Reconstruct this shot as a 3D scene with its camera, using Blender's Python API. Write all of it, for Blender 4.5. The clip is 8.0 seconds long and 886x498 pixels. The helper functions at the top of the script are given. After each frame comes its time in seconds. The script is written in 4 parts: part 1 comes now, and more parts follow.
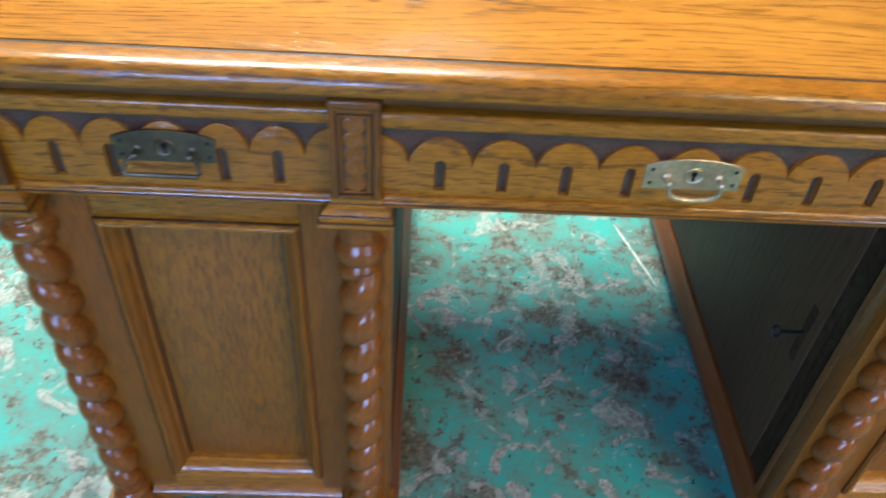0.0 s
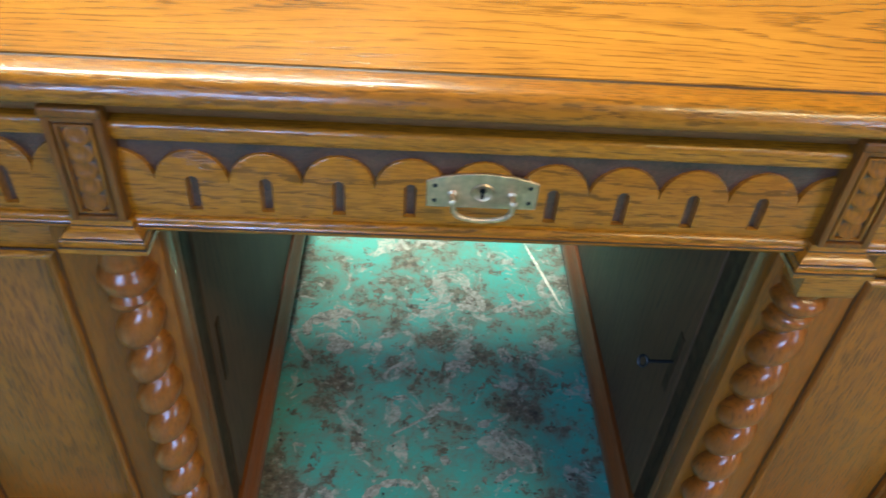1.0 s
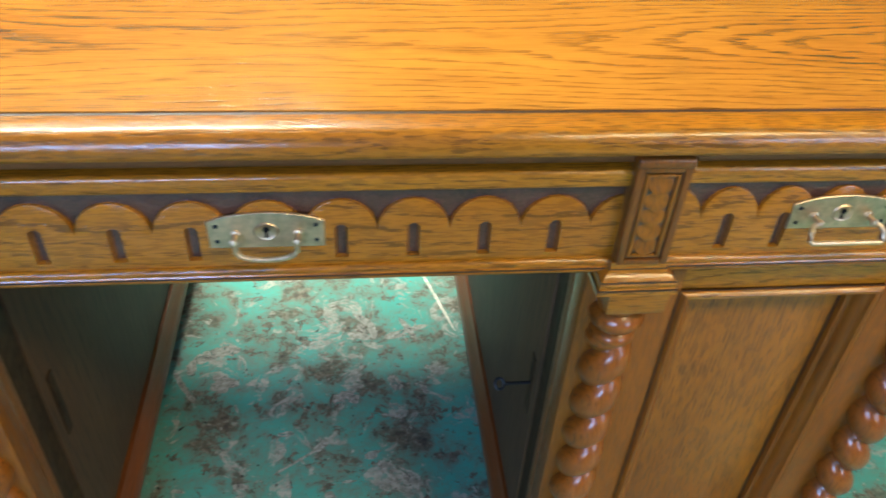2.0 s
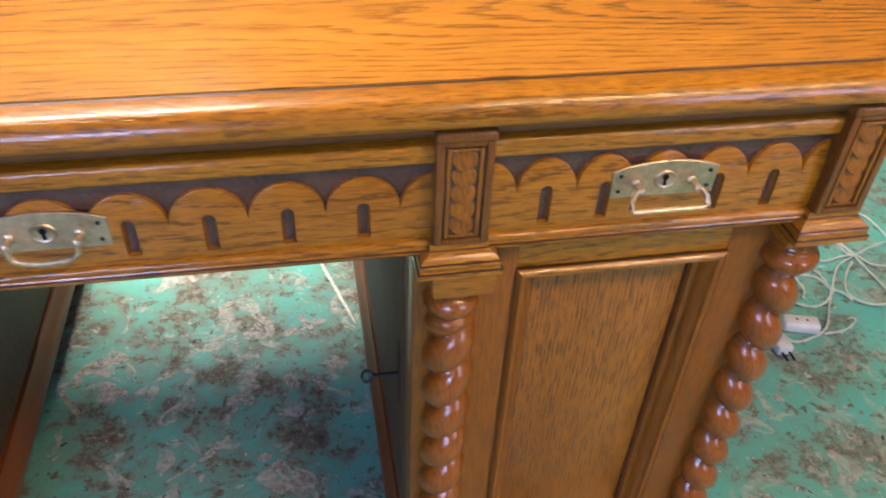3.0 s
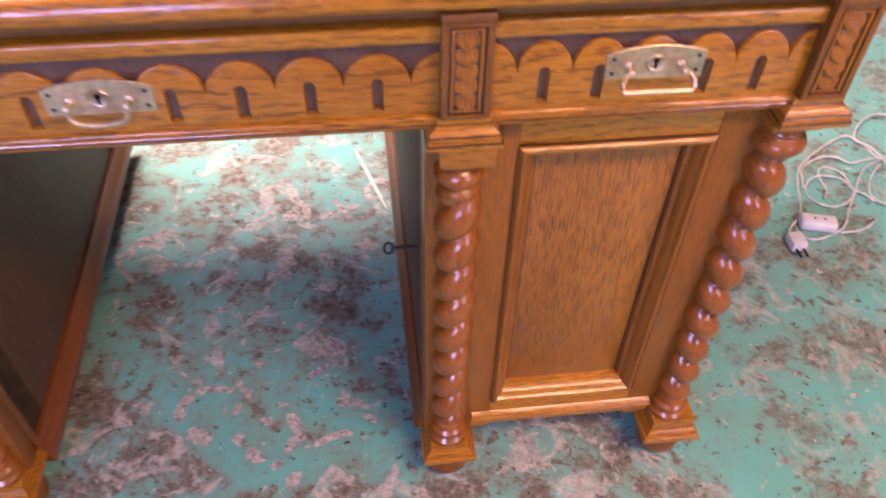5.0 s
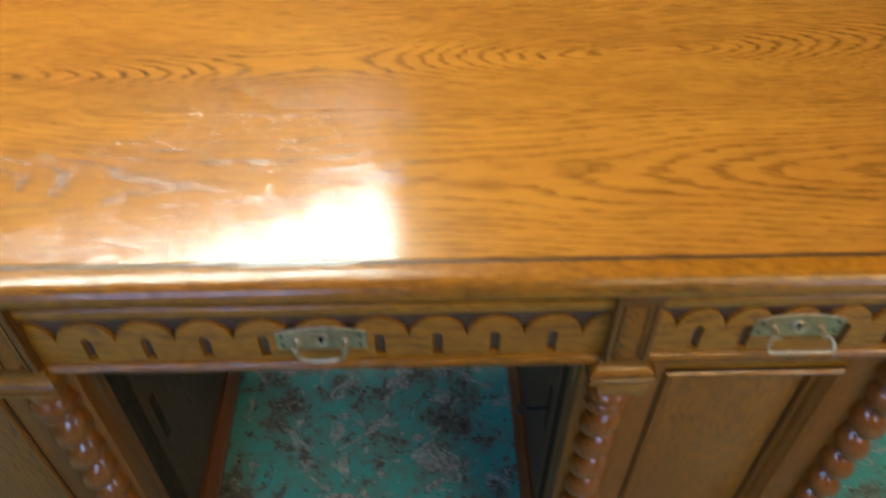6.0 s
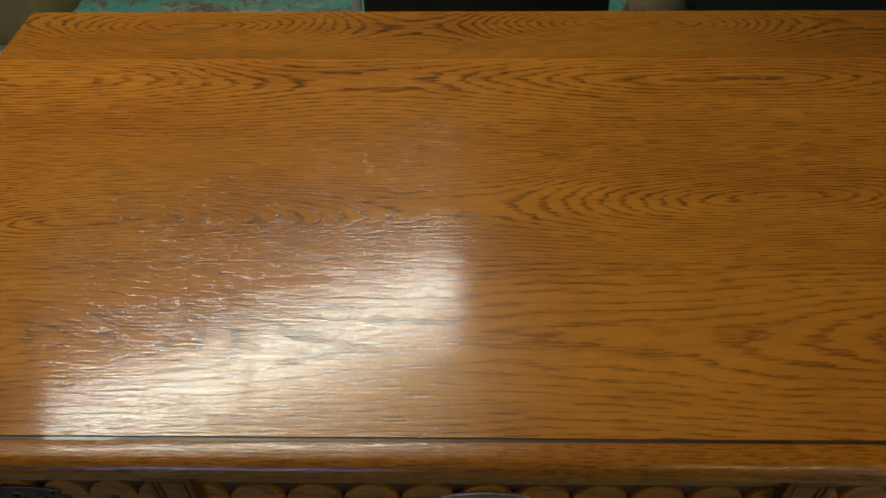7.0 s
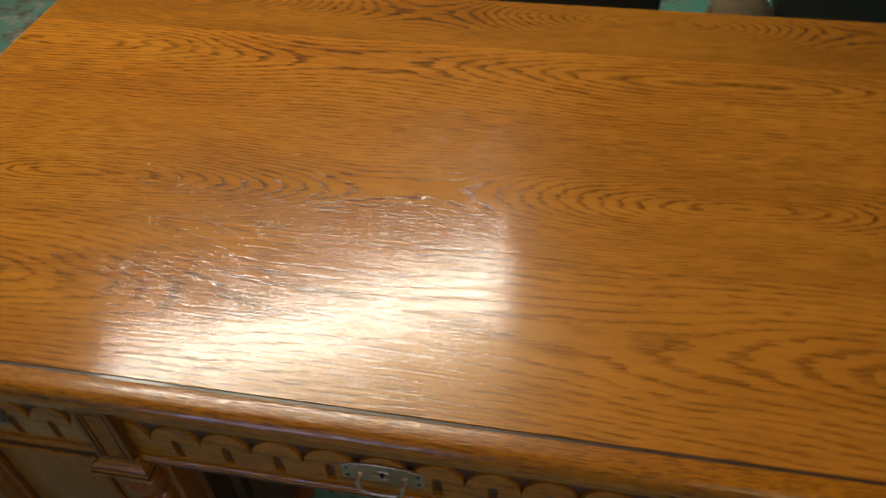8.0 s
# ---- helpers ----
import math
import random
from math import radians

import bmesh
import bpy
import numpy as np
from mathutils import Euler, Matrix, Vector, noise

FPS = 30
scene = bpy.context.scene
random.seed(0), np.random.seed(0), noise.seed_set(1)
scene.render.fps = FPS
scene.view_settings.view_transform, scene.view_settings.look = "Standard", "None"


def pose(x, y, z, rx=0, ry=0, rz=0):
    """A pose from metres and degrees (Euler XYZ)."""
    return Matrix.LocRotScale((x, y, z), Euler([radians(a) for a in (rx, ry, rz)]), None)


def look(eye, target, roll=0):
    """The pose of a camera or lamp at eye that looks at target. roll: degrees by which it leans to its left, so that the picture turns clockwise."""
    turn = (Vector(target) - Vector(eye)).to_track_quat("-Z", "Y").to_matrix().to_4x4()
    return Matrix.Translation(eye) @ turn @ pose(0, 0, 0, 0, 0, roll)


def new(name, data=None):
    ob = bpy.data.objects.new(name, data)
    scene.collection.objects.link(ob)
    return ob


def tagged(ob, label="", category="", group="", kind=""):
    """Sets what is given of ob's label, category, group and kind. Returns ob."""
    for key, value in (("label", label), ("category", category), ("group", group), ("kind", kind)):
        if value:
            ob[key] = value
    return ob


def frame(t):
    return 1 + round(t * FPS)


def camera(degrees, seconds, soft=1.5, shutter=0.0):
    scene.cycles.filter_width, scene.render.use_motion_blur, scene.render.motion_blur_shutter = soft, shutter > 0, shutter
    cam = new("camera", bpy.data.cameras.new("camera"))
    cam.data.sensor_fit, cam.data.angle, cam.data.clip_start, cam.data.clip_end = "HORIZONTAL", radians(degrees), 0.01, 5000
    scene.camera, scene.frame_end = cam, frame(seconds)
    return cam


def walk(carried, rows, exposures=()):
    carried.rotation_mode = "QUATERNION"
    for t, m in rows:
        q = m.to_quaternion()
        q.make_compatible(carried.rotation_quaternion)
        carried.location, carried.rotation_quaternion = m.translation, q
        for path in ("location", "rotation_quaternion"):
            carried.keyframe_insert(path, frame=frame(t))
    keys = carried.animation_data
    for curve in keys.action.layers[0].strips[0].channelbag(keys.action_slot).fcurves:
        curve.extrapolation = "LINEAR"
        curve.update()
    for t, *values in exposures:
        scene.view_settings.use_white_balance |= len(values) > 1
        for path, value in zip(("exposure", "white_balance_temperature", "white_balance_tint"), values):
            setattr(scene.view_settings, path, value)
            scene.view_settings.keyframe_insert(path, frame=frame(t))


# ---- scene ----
cam = camera(59.0, 8.0, 1.6, 0.5)
PATH = [
    (0, (-0.245, -0.559, 1.089), (-0.190, 0.554, 0.085), 4.1),
    (0.5, (-0.141, -0.515, 1.069), (-0.090, 0.619, 0.088), 4.2),
    (1, (-0.060, -0.492, 1.049), (0.015, 0.642, 0.069), 4.5),
    (1.5, (0.007, -0.482, 1.052), (0.108, 0.665, 0.090), 3.6),
    (2, (0.070, -0.479, 1.056), (0.229, 0.673, 0.108), 3.6),
    (3.3, (0.210, -0.469, 1.024), (0.466, 0.642, 0.049), 2.8),
    (3.5, (0.218, -0.474, 1.013), (0.484, 0.617, 0.019), 3.0),
    (4, (0.222, -0.485, 0.980), (0.485, 0.549, -0.074), 3.1),
    (4.2, (0.223, -0.492, 0.970), (0.483, 0.523, -0.104), 3.3),
    (5.3, (0.190, -0.558, 1.125), (0.275, 0.464, 0.029), 1.1),
    (5.5, (0.161, -0.554, 1.165), (0.227, 0.495, 0.094), 1.3),
    (5.9, (0.115, -0.490, 1.268), (0.155, 0.554, 0.192), 1.0),
    (6.1, (0.088, -0.434, 1.308), (0.115, 0.593, 0.216), -0.2),
    (6.5, (-0.002, -0.387, 1.355), (0.032, 0.648, 0.269), 0.1),
    (7, (-0.030, -0.369, 1.408), (-0.054, 0.689, 0.345), -0.8),
    (7.5, (0.024, -0.354, 1.391), (-0.038, 0.661, 0.288), -2.1),
    (8, (0.152, -0.371, 1.408), (-0.066, 0.657, 0.337), -2.6),
]
EXPOSURES = [
    (0.0, 1.67, 5500, -5), (1.0, 1.68, 5950, -10), (2.2, 1.78, 6300, -6), (3.4, 1.7, 7000, 31), (4.0, 2.1, 7450, 63), (4.2, 2.35, 7400, 71), (5.4, 1.8, 6800, 29),
    (6.0, 0.9, 6150, -9), (6.5, -0.16, 6650, -5), (7.0, -0.76, 6700, 0), (7.5, -0.34, 6750, -1), (8.0, -0.3, 7300, 6),
]
walk(cam, [(t, look(eye, target, roll)) for t, eye, target, roll in PATH], EXPOSURES)

# ---- light ----
world = bpy.data.worlds.new("workshop_air")
world.use_nodes = True
scene.world = world
sky = world.node_tree.nodes.new("ShaderNodeTexSky")
sky.sky_type, sky.sun_disc = "NISHITA", False
sky.sun_elevation, sky.sun_rotation = radians(35), radians(200)
back = world.node_tree.nodes["Background"]
world.node_tree.links.new(sky.outputs[0], back.inputs[0])
back.inputs[1].default_value = 0.08


def area_lamp(name, eye, target, sx, sy, watts, colour, spread=180):
    data = bpy.data.lights.new(name, "AREA")
    data.shape, data.size, data.size_y = "RECTANGLE", sx, sy
    data.energy, data.color, data.spread = watts, colour, radians(spread)
    ob = new(name, data)
    ob.matrix_world = look(eye, target)
    return tagged(ob, kind="structure")


# ---- materials ----
def nodes_of(name):
    m = bpy.data.materials.new(name)
    m.use_nodes = True
    nt = m.node_tree
    return m, nt, nt.nodes["Principled BSDF"]


def nd(nt, kind, **kw):
    n = nt.nodes.new(kind)
    for k, v in kw.items():
        if k in n.inputs:
            n.inputs[k].default_value = v
    return n


def math_node(nt, op, a, b=None, c=None):
    n = nt.nodes.new("ShaderNodeMath")
    n.operation = op
    for i, v in enumerate((a, b, c)):
        if v is None:
            continue
        if isinstance(v, (int, float)):
            n.inputs[i].default_value = v
        else:
            nt.links.new(v, n.inputs[i])
    return n.outputs[0]


def ramp(nt, fac, stops):
    n = nt.nodes.new("ShaderNodeValToRGB")
    e = n.color_ramp.elements
    while len(e) < len(stops):
        e.new(0.5)
    for k, (p, col) in enumerate(stops):
        e[k].position, e[k].color = p, (*col, 1)
    nt.links.new(fac, n.inputs[0])
    return n.outputs[0]


def mixed(nt, fac, a, b, blend="MIX"):
    n = nt.nodes.new("ShaderNodeMix")
    n.data_type, n.blend_type = "RGBA", blend
    if isinstance(fac, (int, float)):
        n.inputs[0].default_value = fac
    else:
        nt.links.new(fac, n.inputs[0])
    for k, v in ((6, a), (7, b)):
        if isinstance(v, tuple):
            n.inputs[k].default_value = (*v, 1)
        else:
            nt.links.new(v, n.inputs[k])
    return n.outputs[2]


def oak(name, along, light, dark, rough=0.3, coat=0.35, coat_rough=0.14, rings=260.0, ring_mix=0.5, pores=0.6, pore_u=30.0, pore_v=450.0, figure=(0.02, 0.01, 0.9, 0.0, 0.22, 0.0), coat_bump=0.25, brushed=0.0, ripple=0.5, calm_to=0.45):
    """Oak whose grain runs along one axis. The growth rings are cut at a slant: figure gives the pith's depth, the swing of that depth,
    the length of one swing, where it is deepest, the axis of the arches across the board and its drift along it. Pores are short dashes along the grain."""
    m, nt, b = nodes_of(name)
    co = nt.nodes.new("ShaderNodeTexCoord").outputs["Object"]
    info = nt.nodes.new("ShaderNodeObjectInfo").outputs["Random"]
    sep = nt.nodes.new("ShaderNodeSeparateXYZ")
    nt.links.new(co, sep.inputs[0])
    ax = "XYZ".index(along)
    u = sep.outputs[ax]
    v, w = [sep.outputs[k] for k in range(3) if k != ax]
    shift = math_node(nt, "MULTIPLY", info, 37.0)

    def mul(a, k):
        return math_node(nt, "MULTIPLY", a, k)

    def add(a, k):
        return math_node(nt, "ADD", a, k)

    def joined(a, b_, c):
        cb = nt.nodes.new("ShaderNodeCombineXYZ")
        for k, val in enumerate((a, b_, c)):
            nt.links.new(val, cb.inputs[k])
        return cb.outputs[0]

    def grain(su, sv, detail=2.0, rough_=0.55):
        n = nd(nt, "ShaderNodeTexNoise", Scale=1.0, Detail=detail, Roughness=rough_)
        nt.links.new(joined(add(mul(u, su), shift), mul(v, sv), mul(w, sv)), n.inputs["Vector"])
        return n.outputs["Fac"]

    deep, swing, length, u0, v0, drift_v = figure
    wander = mul(add(grain(1.7, 5.0, 2.0), -0.5), 1.7 * swing)
    wave = mul(math_node(nt, "COSINE", mul(add(u, -u0), 2 * math.pi / length)), swing)
    d = math_node(nt, "MAXIMUM", add(add(wave, wander), deep), 0.004)
    sway = mul(add(grain(2.3, 2.0, 1.0), -0.5), 0.035)
    vv = add(add(add(v, -v0), mul(u, -drift_v)), sway)
    dist = math_node(nt, "SQRT", add(math_node(nt, "MULTIPLY", vv, vv), math_node(nt, "MULTIPLY", d, d)))
    dist = add(dist, mul(w, 0.3))
    # the rings break into steps along the fibres
    jag = add(mul(grain(22.0, 150.0, 2.0), 0.9), mul(grain(6.0, 26.0, 2.0), 1.15))
    ring = math_node(nt, "FRACT", add(mul(dist, rings), jag))
    line = ramp(nt, ring, [(0.0, (0.0,) * 3), (0.05, (1.0,) * 3), (0.22, (0.9,) * 3), (0.40, (0.0,) * 3), (0.97, (0.0,) * 3), (1.0, (0.0,) * 3)])
    dash_n = grain(pore_u, pore_v, 2.0, 0.6)
    dash = ramp(nt, dash_n, [(0.465, (0.0,) * 3), (0.545, (1.0,) * 3)])
    fibre = grain(9.0, 170.0, 4.0, 0.65)
    drift = grain(2.0, 9.0, 3.0)
    base = mixed(nt, ramp(nt, drift, [(0.3, (0.0,) * 3), (0.72, (1.0,) * 3)]), light, (0.72 * light[0], 0.60 * light[1], 0.60 * light[2]))
    base = mixed(nt, mul(fibre, 0.5), base, tuple(0.6 * x + 0.4 * y for x, y in zip(light, dark)))
    wax = ramp(nt, grain(14.0, 40.0, 4.0, 0.62), [(0.50, (0.0,) * 3), (0.72, (0.5,) * 3)])
    base = mixed(nt, wax, base, tuple(0.5 * x + 0.5 * y for x, y in zip(light, dark)))
    patch = ramp(nt, grain(2.6, 12.0, 3.0), [(0.36, (0.35,) * 3), (0.62, (1.0,) * 3)])
    near = ramp(nt, math_node(nt, "ABSOLUTE", vv), [(0.030, (1.0,) * 3), (0.085, (0.55,) * 3)])
    patch = math_node(nt, "MULTIPLY", patch, near)
    ringed = math_node(nt, "MULTIPLY", math_node(nt, "MULTIPLY", line, patch), add(mul(dash, 0.45), 0.55))
    calm = ramp(nt, grain(1.4, 11.0, 2.0), [(0.40, (calm_to,) * 3), (0.62, (0.50,) * 3)])
    pm = math_node(nt, "MULTIPLY", dash, add(math_node(nt, "MULTIPLY", line, 0.5), calm))
    col = mixed(nt, mul(ringed, ring_mix), base, dark)
    col = mixed(nt, mul(pm, pores), col, tuple(0.55 * x + 0.12 * y for x, y in zip(dark, light)))
    nt.links.new(col, b.inputs["Base Color"])
    nt.links.new(add(mul(fibre, 0.14), rough - 0.05), b.inputs["Roughness"])
    b.inputs["Coat Weight"].default_value = coat
    b.inputs["Specular IOR Level"].default_value = 0.5 if coat < 0.3 else 0.2 if coat < 0.99 else 0.12
    nt.links.new(add(mul(pm, 0.6 * coat_rough), coat_rough), b.inputs["Coat Roughness"])
    if brushed:
        # polish streaks lie along the grain, so gloss spreads across it
        b.inputs["Anisotropic"].default_value = brushed
        tan = nt.nodes.new("ShaderNodeCombineXYZ")
        tan.inputs[1].default_value = 1.0
        nt.links.new(tan.outputs[0], b.inputs["Tangent"])
    height = math_node(nt, "SUBTRACT", add(mul(fibre, 0.2), mul(grain(16.0, 400.0, 2.0, 0.6), ripple)), mul(pm, 0.5))
    for sock, strength in (("Normal", max(0.30, coat_bump)), ("Coat Normal", coat_bump)):
        bump = nd(nt, "ShaderNodeBump", Strength=strength, Distance=0.0005)
        nt.links.new(height, bump.inputs["Height"])
        nt.links.new(bump.outputs[0], b.inputs[sock])
    return m


def plain(name, colour, rough=0.5, metal=0.0, grain=60.0, vary=0.25, bump=0.15, coat=0.0):
    m, nt, b = nodes_of(name)
    co = nt.nodes.new("ShaderNodeTexCoord").outputs["Object"]
    n1 = nd(nt, "ShaderNodeTexNoise", Scale=grain, Detail=4.0)
    n2 = nd(nt, "ShaderNodeTexNoise", Scale=grain * 0.13, Detail=3.0)
    for n in (n1, n2):
        nt.links.new(co, n.inputs["Vector"])
    f = math_node(nt, "ADD", math_node(nt, "MULTIPLY", n1.outputs["Fac"], 0.5), math_node(nt, "MULTIPLY", n2.outputs["Fac"], 0.5))
    col = ramp(nt, f, [(0.3, tuple(k * (1 - vary) for k in colour)), (0.7, tuple(min(1, k * (1 + vary)) for k in colour))])
    nt.links.new(col, b.inputs["Base Color"])
    b.inputs["Metallic"].default_value = metal
    nt.links.new(math_node(nt, "ADD", math_node(nt, "MULTIPLY", n2.outputs["Fac"], 0.2), rough - 0.1), b.inputs["Roughness"])
    b.inputs["Coat Weight"].default_value = coat
    bp = nd(nt, "ShaderNodeBump", Strength=bump, Distance=0.001)
    nt.links.new(n1.outputs["Fac"], bp.inputs["Height"])
    nt.links.new(bp.outputs[0], b.inputs["Normal"])
    return m


TOP_LIGHT, TOP_DARK = (0.63, 0.240, 0.026), (0.060, 0.016, 0.004)
oak_tops = [oak("oiled_oak_plank", "X", tuple(k * tone for k in TOP_LIGHT), TOP_DARK, 0.22, 1.0, 0.055, rings, mark, 0.75, 22.0, 420.0, fig, 0.29, 0.45, 1.1, 0.13)
            for tone, rings, mark, fig in ((1.0, 130.0, 0.54, (0.045, 0.034, 1.5, 0.05, 0.003, 0.0)), (0.95, 215.0, 0.95, (0.040, 0.028, 0.80, -0.03, -0.020, 0.06)),
                                     (0.93, 140.0, 0.95, (0.040, 0.028, 1.0, -0.15, 0.044, 0.0)), (0.66, 190.0, 0.9, (0.040, 0.030, 0.7, -0.10, 0.030, 0.0)))]
oak_x = oak("oak_grain_level", "X", (0.54, 0.192, 0.010), (0.085, 0.024, 0.003), 0.30, 0.75, 0.10, 300.0, 0.55, 0.75, 60.0, 480.0, coat_bump=0.5)
oak_z = oak("oak_grain_upright", "Z", (0.35, 0.112, 0.010), (0.070, 0.020, 0.005), 0.36, 0.35, 0.2, 300.0, 0.55, 0.6, 40.0, 480.0)
oak_panel = oak("quartered_oak_panel", "Z", (0.45, 0.155, 0.012), (0.050, 0.014, 0.003), 0.38, 0.25, 0.25, 230.0, 0.65, 1.0, 42.0, 520.0)
oak_dark = oak("carved_brown_oak", "Z", (0.28, 0.094, 0.013), (0.05, 0.015, 0.005), 0.36, 0.45, 0.2, 260.0, 0.6, 0.7, 45.0, 480.0)
oak_carved = oak("carved_oak", "Z", (0.37, 0.128, 0.011), (0.07, 0.020, 0.005), 0.36, 0.45, 0.2, 260.0, 0.6, 0.7, 45.0, 480.0)
oak_turned = oak("turned_oak", "Z", (0.37, 0.106, 0.012), (0.085, 0.022, 0.005), 0.28, 0.70, 0.14, 240.0, 0.45, 0.55, 40.0, 420.0, coat_bump=0.08)
oak_red = oak("red_stained_oak", "Y", (0.28, 0.075, 0.014), (0.07, 0.018, 0.006), 0.4, 0.25, 0.2, 200.0, 0.5, 0.5)
oak_old = oak("dull_old_oak", "Z", (0.125, 0.060, 0.021), (0.026, 0.013, 0.006), 0.62, 0.03, 0.3, 180.0, 0.5, 0.5)
carved_dark = plain("stippled_dark_ground", (0.085, 0.034, 0.020), 0.36, 0.0, 330.0, 0.6, 1.0, 0.3)
slot_dark = plain("dark_gouge", (0.20, 0.070, 0.014), 0.55, 0.0, 200.0, 0.4, 0.5, 0.05)
# dark wax in the grooves, also the painted shade lines round the panels
groove_dark = plain("dark_wax_and_shade", (0.055, 0.020, 0.010), 0.4, 0.0, 150.0, 0.4, 0.2, 0.3)
cove_dark = plain("dark_brown_cove", (0.15, 0.050, 0.013), 0.5, 0.0, 80.0, 0.35, 0.2, 0.08)
dull_brass = plain("dark_brass", (0.18, 0.125, 0.08), 0.5, 1.0, 160.0, 0.4, 0.3)
brass = plain("worn_brass", (0.66, 0.47, 0.30), 0.48, 1.0, 160.0, 0.35, 0.3)
iron = plain("dark_iron", (0.05, 0.048, 0.05), 0.42, 0.9, 120.0, 0.4, 0.3)
strip_dark = plain("worn_dark_strip", (0.055, 0.032, 0.017), 0.6, 0.0, 90.0, 0.6, 0.4)
black_gap = plain("black_gap", (0.008, 0.007, 0.007), 0.6, 0.0, 120.0, 0.4, 0.3)
for m in (black_gap, strip_dark):
    m.node_tree.nodes["Principled BSDF"].inputs["Specular IOR Level"].default_value = 0.08
cord_mat = plain("grey_cord", (0.50, 0.475, 0.43), 0.5, 0.0, 90.0, 0.2, 0.1)
plug_mat = plain("white_plastic", (0.56, 0.53, 0.53), 0.4, 0.0, 60.0, 0.12, 0.05)
wall_mat = plain("limewashed_wall", (0.25, 0.22, 0.175), 0.8, 0.0, 8.0, 0.12, 0.2)
ceil_mat = plain("smoked_ceiling", (0.55, 0.48, 0.38), 0.8, 0.0, 6.0, 0.08, 0.1)
sack_mat = plain("tan_sacking", (0.20, 0.135, 0.075), 0.9, 0.0, 60.0, 0.35, 0.4)
dark_mat = plain("dark_stained_board", (0.018, 0.012, 0.009), 0.55, 0.0, 20.0, 0.4, 0.2)
card_mat = plain("brown_card", (0.30, 0.20, 0.085), 0.8, 0.0, 14.0, 0.2, 0.1)


def floor_material():
    m, nt, b = nodes_of("worn_green_floor_paint")
    co = nt.nodes.new("ShaderNodeTexCoord").outputs["Object"]

    def nz(scale, detail=4.0, rough_=0.6, dist=0.0):
        n = nd(nt, "ShaderNodeTexNoise", Scale=scale, Detail=detail, Roughness=rough_, Distortion=dist)
        nt.links.new(co, n.inputs["Vector"])
        return n.outputs["Fac"]
    def white(k):
        return (k,) * 3
    paint = ramp(nt, nz(3.0), [(0.3, (0.085, 0.41, 0.345)), (0.7, (0.13, 0.50, 0.43))])
    paint = mixed(nt, ramp(nt, nz(11.0, 5.0, 0.6), [(0.40, white(0.0)), (0.70, white(0.45))]), paint, (0.17, 0.33, 0.25))
    paint = mixed(nt, math_node(nt, "MULTIPLY", nz(90.0, 6.0, 0.7), 0.35), paint, (0.05, 0.24, 0.19))
    sep = nt.nodes.new("ShaderNodeSeparateXYZ")
    nt.links.new(co, sep.inputs[0])
    trodden = ramp(nt, math_node(nt, "ADD", math_node(nt, "MULTIPLY", sep.outputs[0], 0.45), nz(2.0, 4.0)), [(0.72, white(1.0)), (1.05, white(0.45))])
    drift = ramp(nt, nz(3.2, 3.0), [(0.36, white(0.0)), (0.64, white(1.0))])
    # heavier brown wear behind the knee hole, partly to darken the overlit floor there
    back = ramp(nt, math_node(nt, "ADD", sep.outputs[1], math_node(nt, "MULTIPLY", nz(3.0, 3.0), 0.3)), [(0.50, white(0.0)), (0.72, white(1.0)), (0.88, white(1.0)), (1.0, white(0.0))])
    drift = math_node(nt, "ADD", drift, math_node(nt, "MULTIPLY", math_node(nt, "MULTIPLY", back, trodden), 0.2))
    # brown stains with crisp ragged rims: grey to dark within, tan where thin
    brown = ramp(nt, nz(75.0, 5.0, 0.75), [(0.30, (0.030, 0.026, 0.020)), (0.42, (0.10, 0.078, 0.056)), (0.54, (0.175, 0.135, 0.098)), (0.68, (0.36, 0.31, 0.255))])
    halo_n = math_node(nt, "ADD", math_node(nt, "MULTIPLY", drift, 0.09), nz(10.0, 11.0, 0.78, 0.2))
    col = mixed(nt, math_node(nt, "MULTIPLY", ramp(nt, halo_n, [(0.46, white(0.0)), (0.60, white(0.70))]), trodden), paint, (0.21, 0.19, 0.135))
    worn = ramp(nt, halo_n, [(0.570, white(0.0)), (0.605, white(0.75)), (0.67, white(1.0))])
    worn = math_node(nt, "MULTIPLY", worn, math_node(nt, "ADD", math_node(nt, "MULTIPLY", trodden, 0.5), 0.5))
    col = mixed(nt, worn, col, brown)
    fine = math_node(nt, "ADD", math_node(nt, "MULTIPLY", drift, 0.06), nz(34.0, 8.0, 0.68, 0.25))
    col = mixed(nt, ramp(nt, fine, [(0.605, white(0.0)), (0.625, white(0.95))]), col, brown)
    # pale plaster trodden into the paint
    flake = math_node(nt, "ADD", nz(13.0, 7.0, 0.62, 1.2), math_node(nt, "MULTIPLY", drift, 0.06))
    bits = ramp(nt, nz(85.0, 5.0, 0.7), [(0.38, white(0.1)), (0.52, white(1.0))])
    pale = ramp(nt, nz(50.0, 4.0, 0.7), [(0.35, (0.30, 0.275, 0.235)), (0.65, (0.56, 0.50, 0.44))])
    flake_m = ramp(nt, flake, [(0.590, white(0.0)), (0.625, white(0.95))])
    col = mixed(nt, math_node(nt, "MULTIPLY", math_node(nt, "MULTIPLY", flake_m, bits), trodden), col, pale)
    col = mixed(nt, ramp(nt, nz(48.0, 4.0, 0.6, 0.5), [(0.650, white(0.0)), (0.675, white(0.9))]), col, pale)
    col = mixed(nt, ramp(nt, nz(55.0, 3.0, 0.62), [(0.675, white(0.0)), (0.700, white(1.0))]), col, (0.018, 0.016, 0.016))
    nt.links.new(col, b.inputs["Base Color"])
    nt.links.new(math_node(nt, "ADD", math_node(nt, "MULTIPLY", worn, 0.3), 0.38), b.inputs["Roughness"])
    bp = nd(nt, "ShaderNodeBump", Strength=0.4, Distance=0.0015)
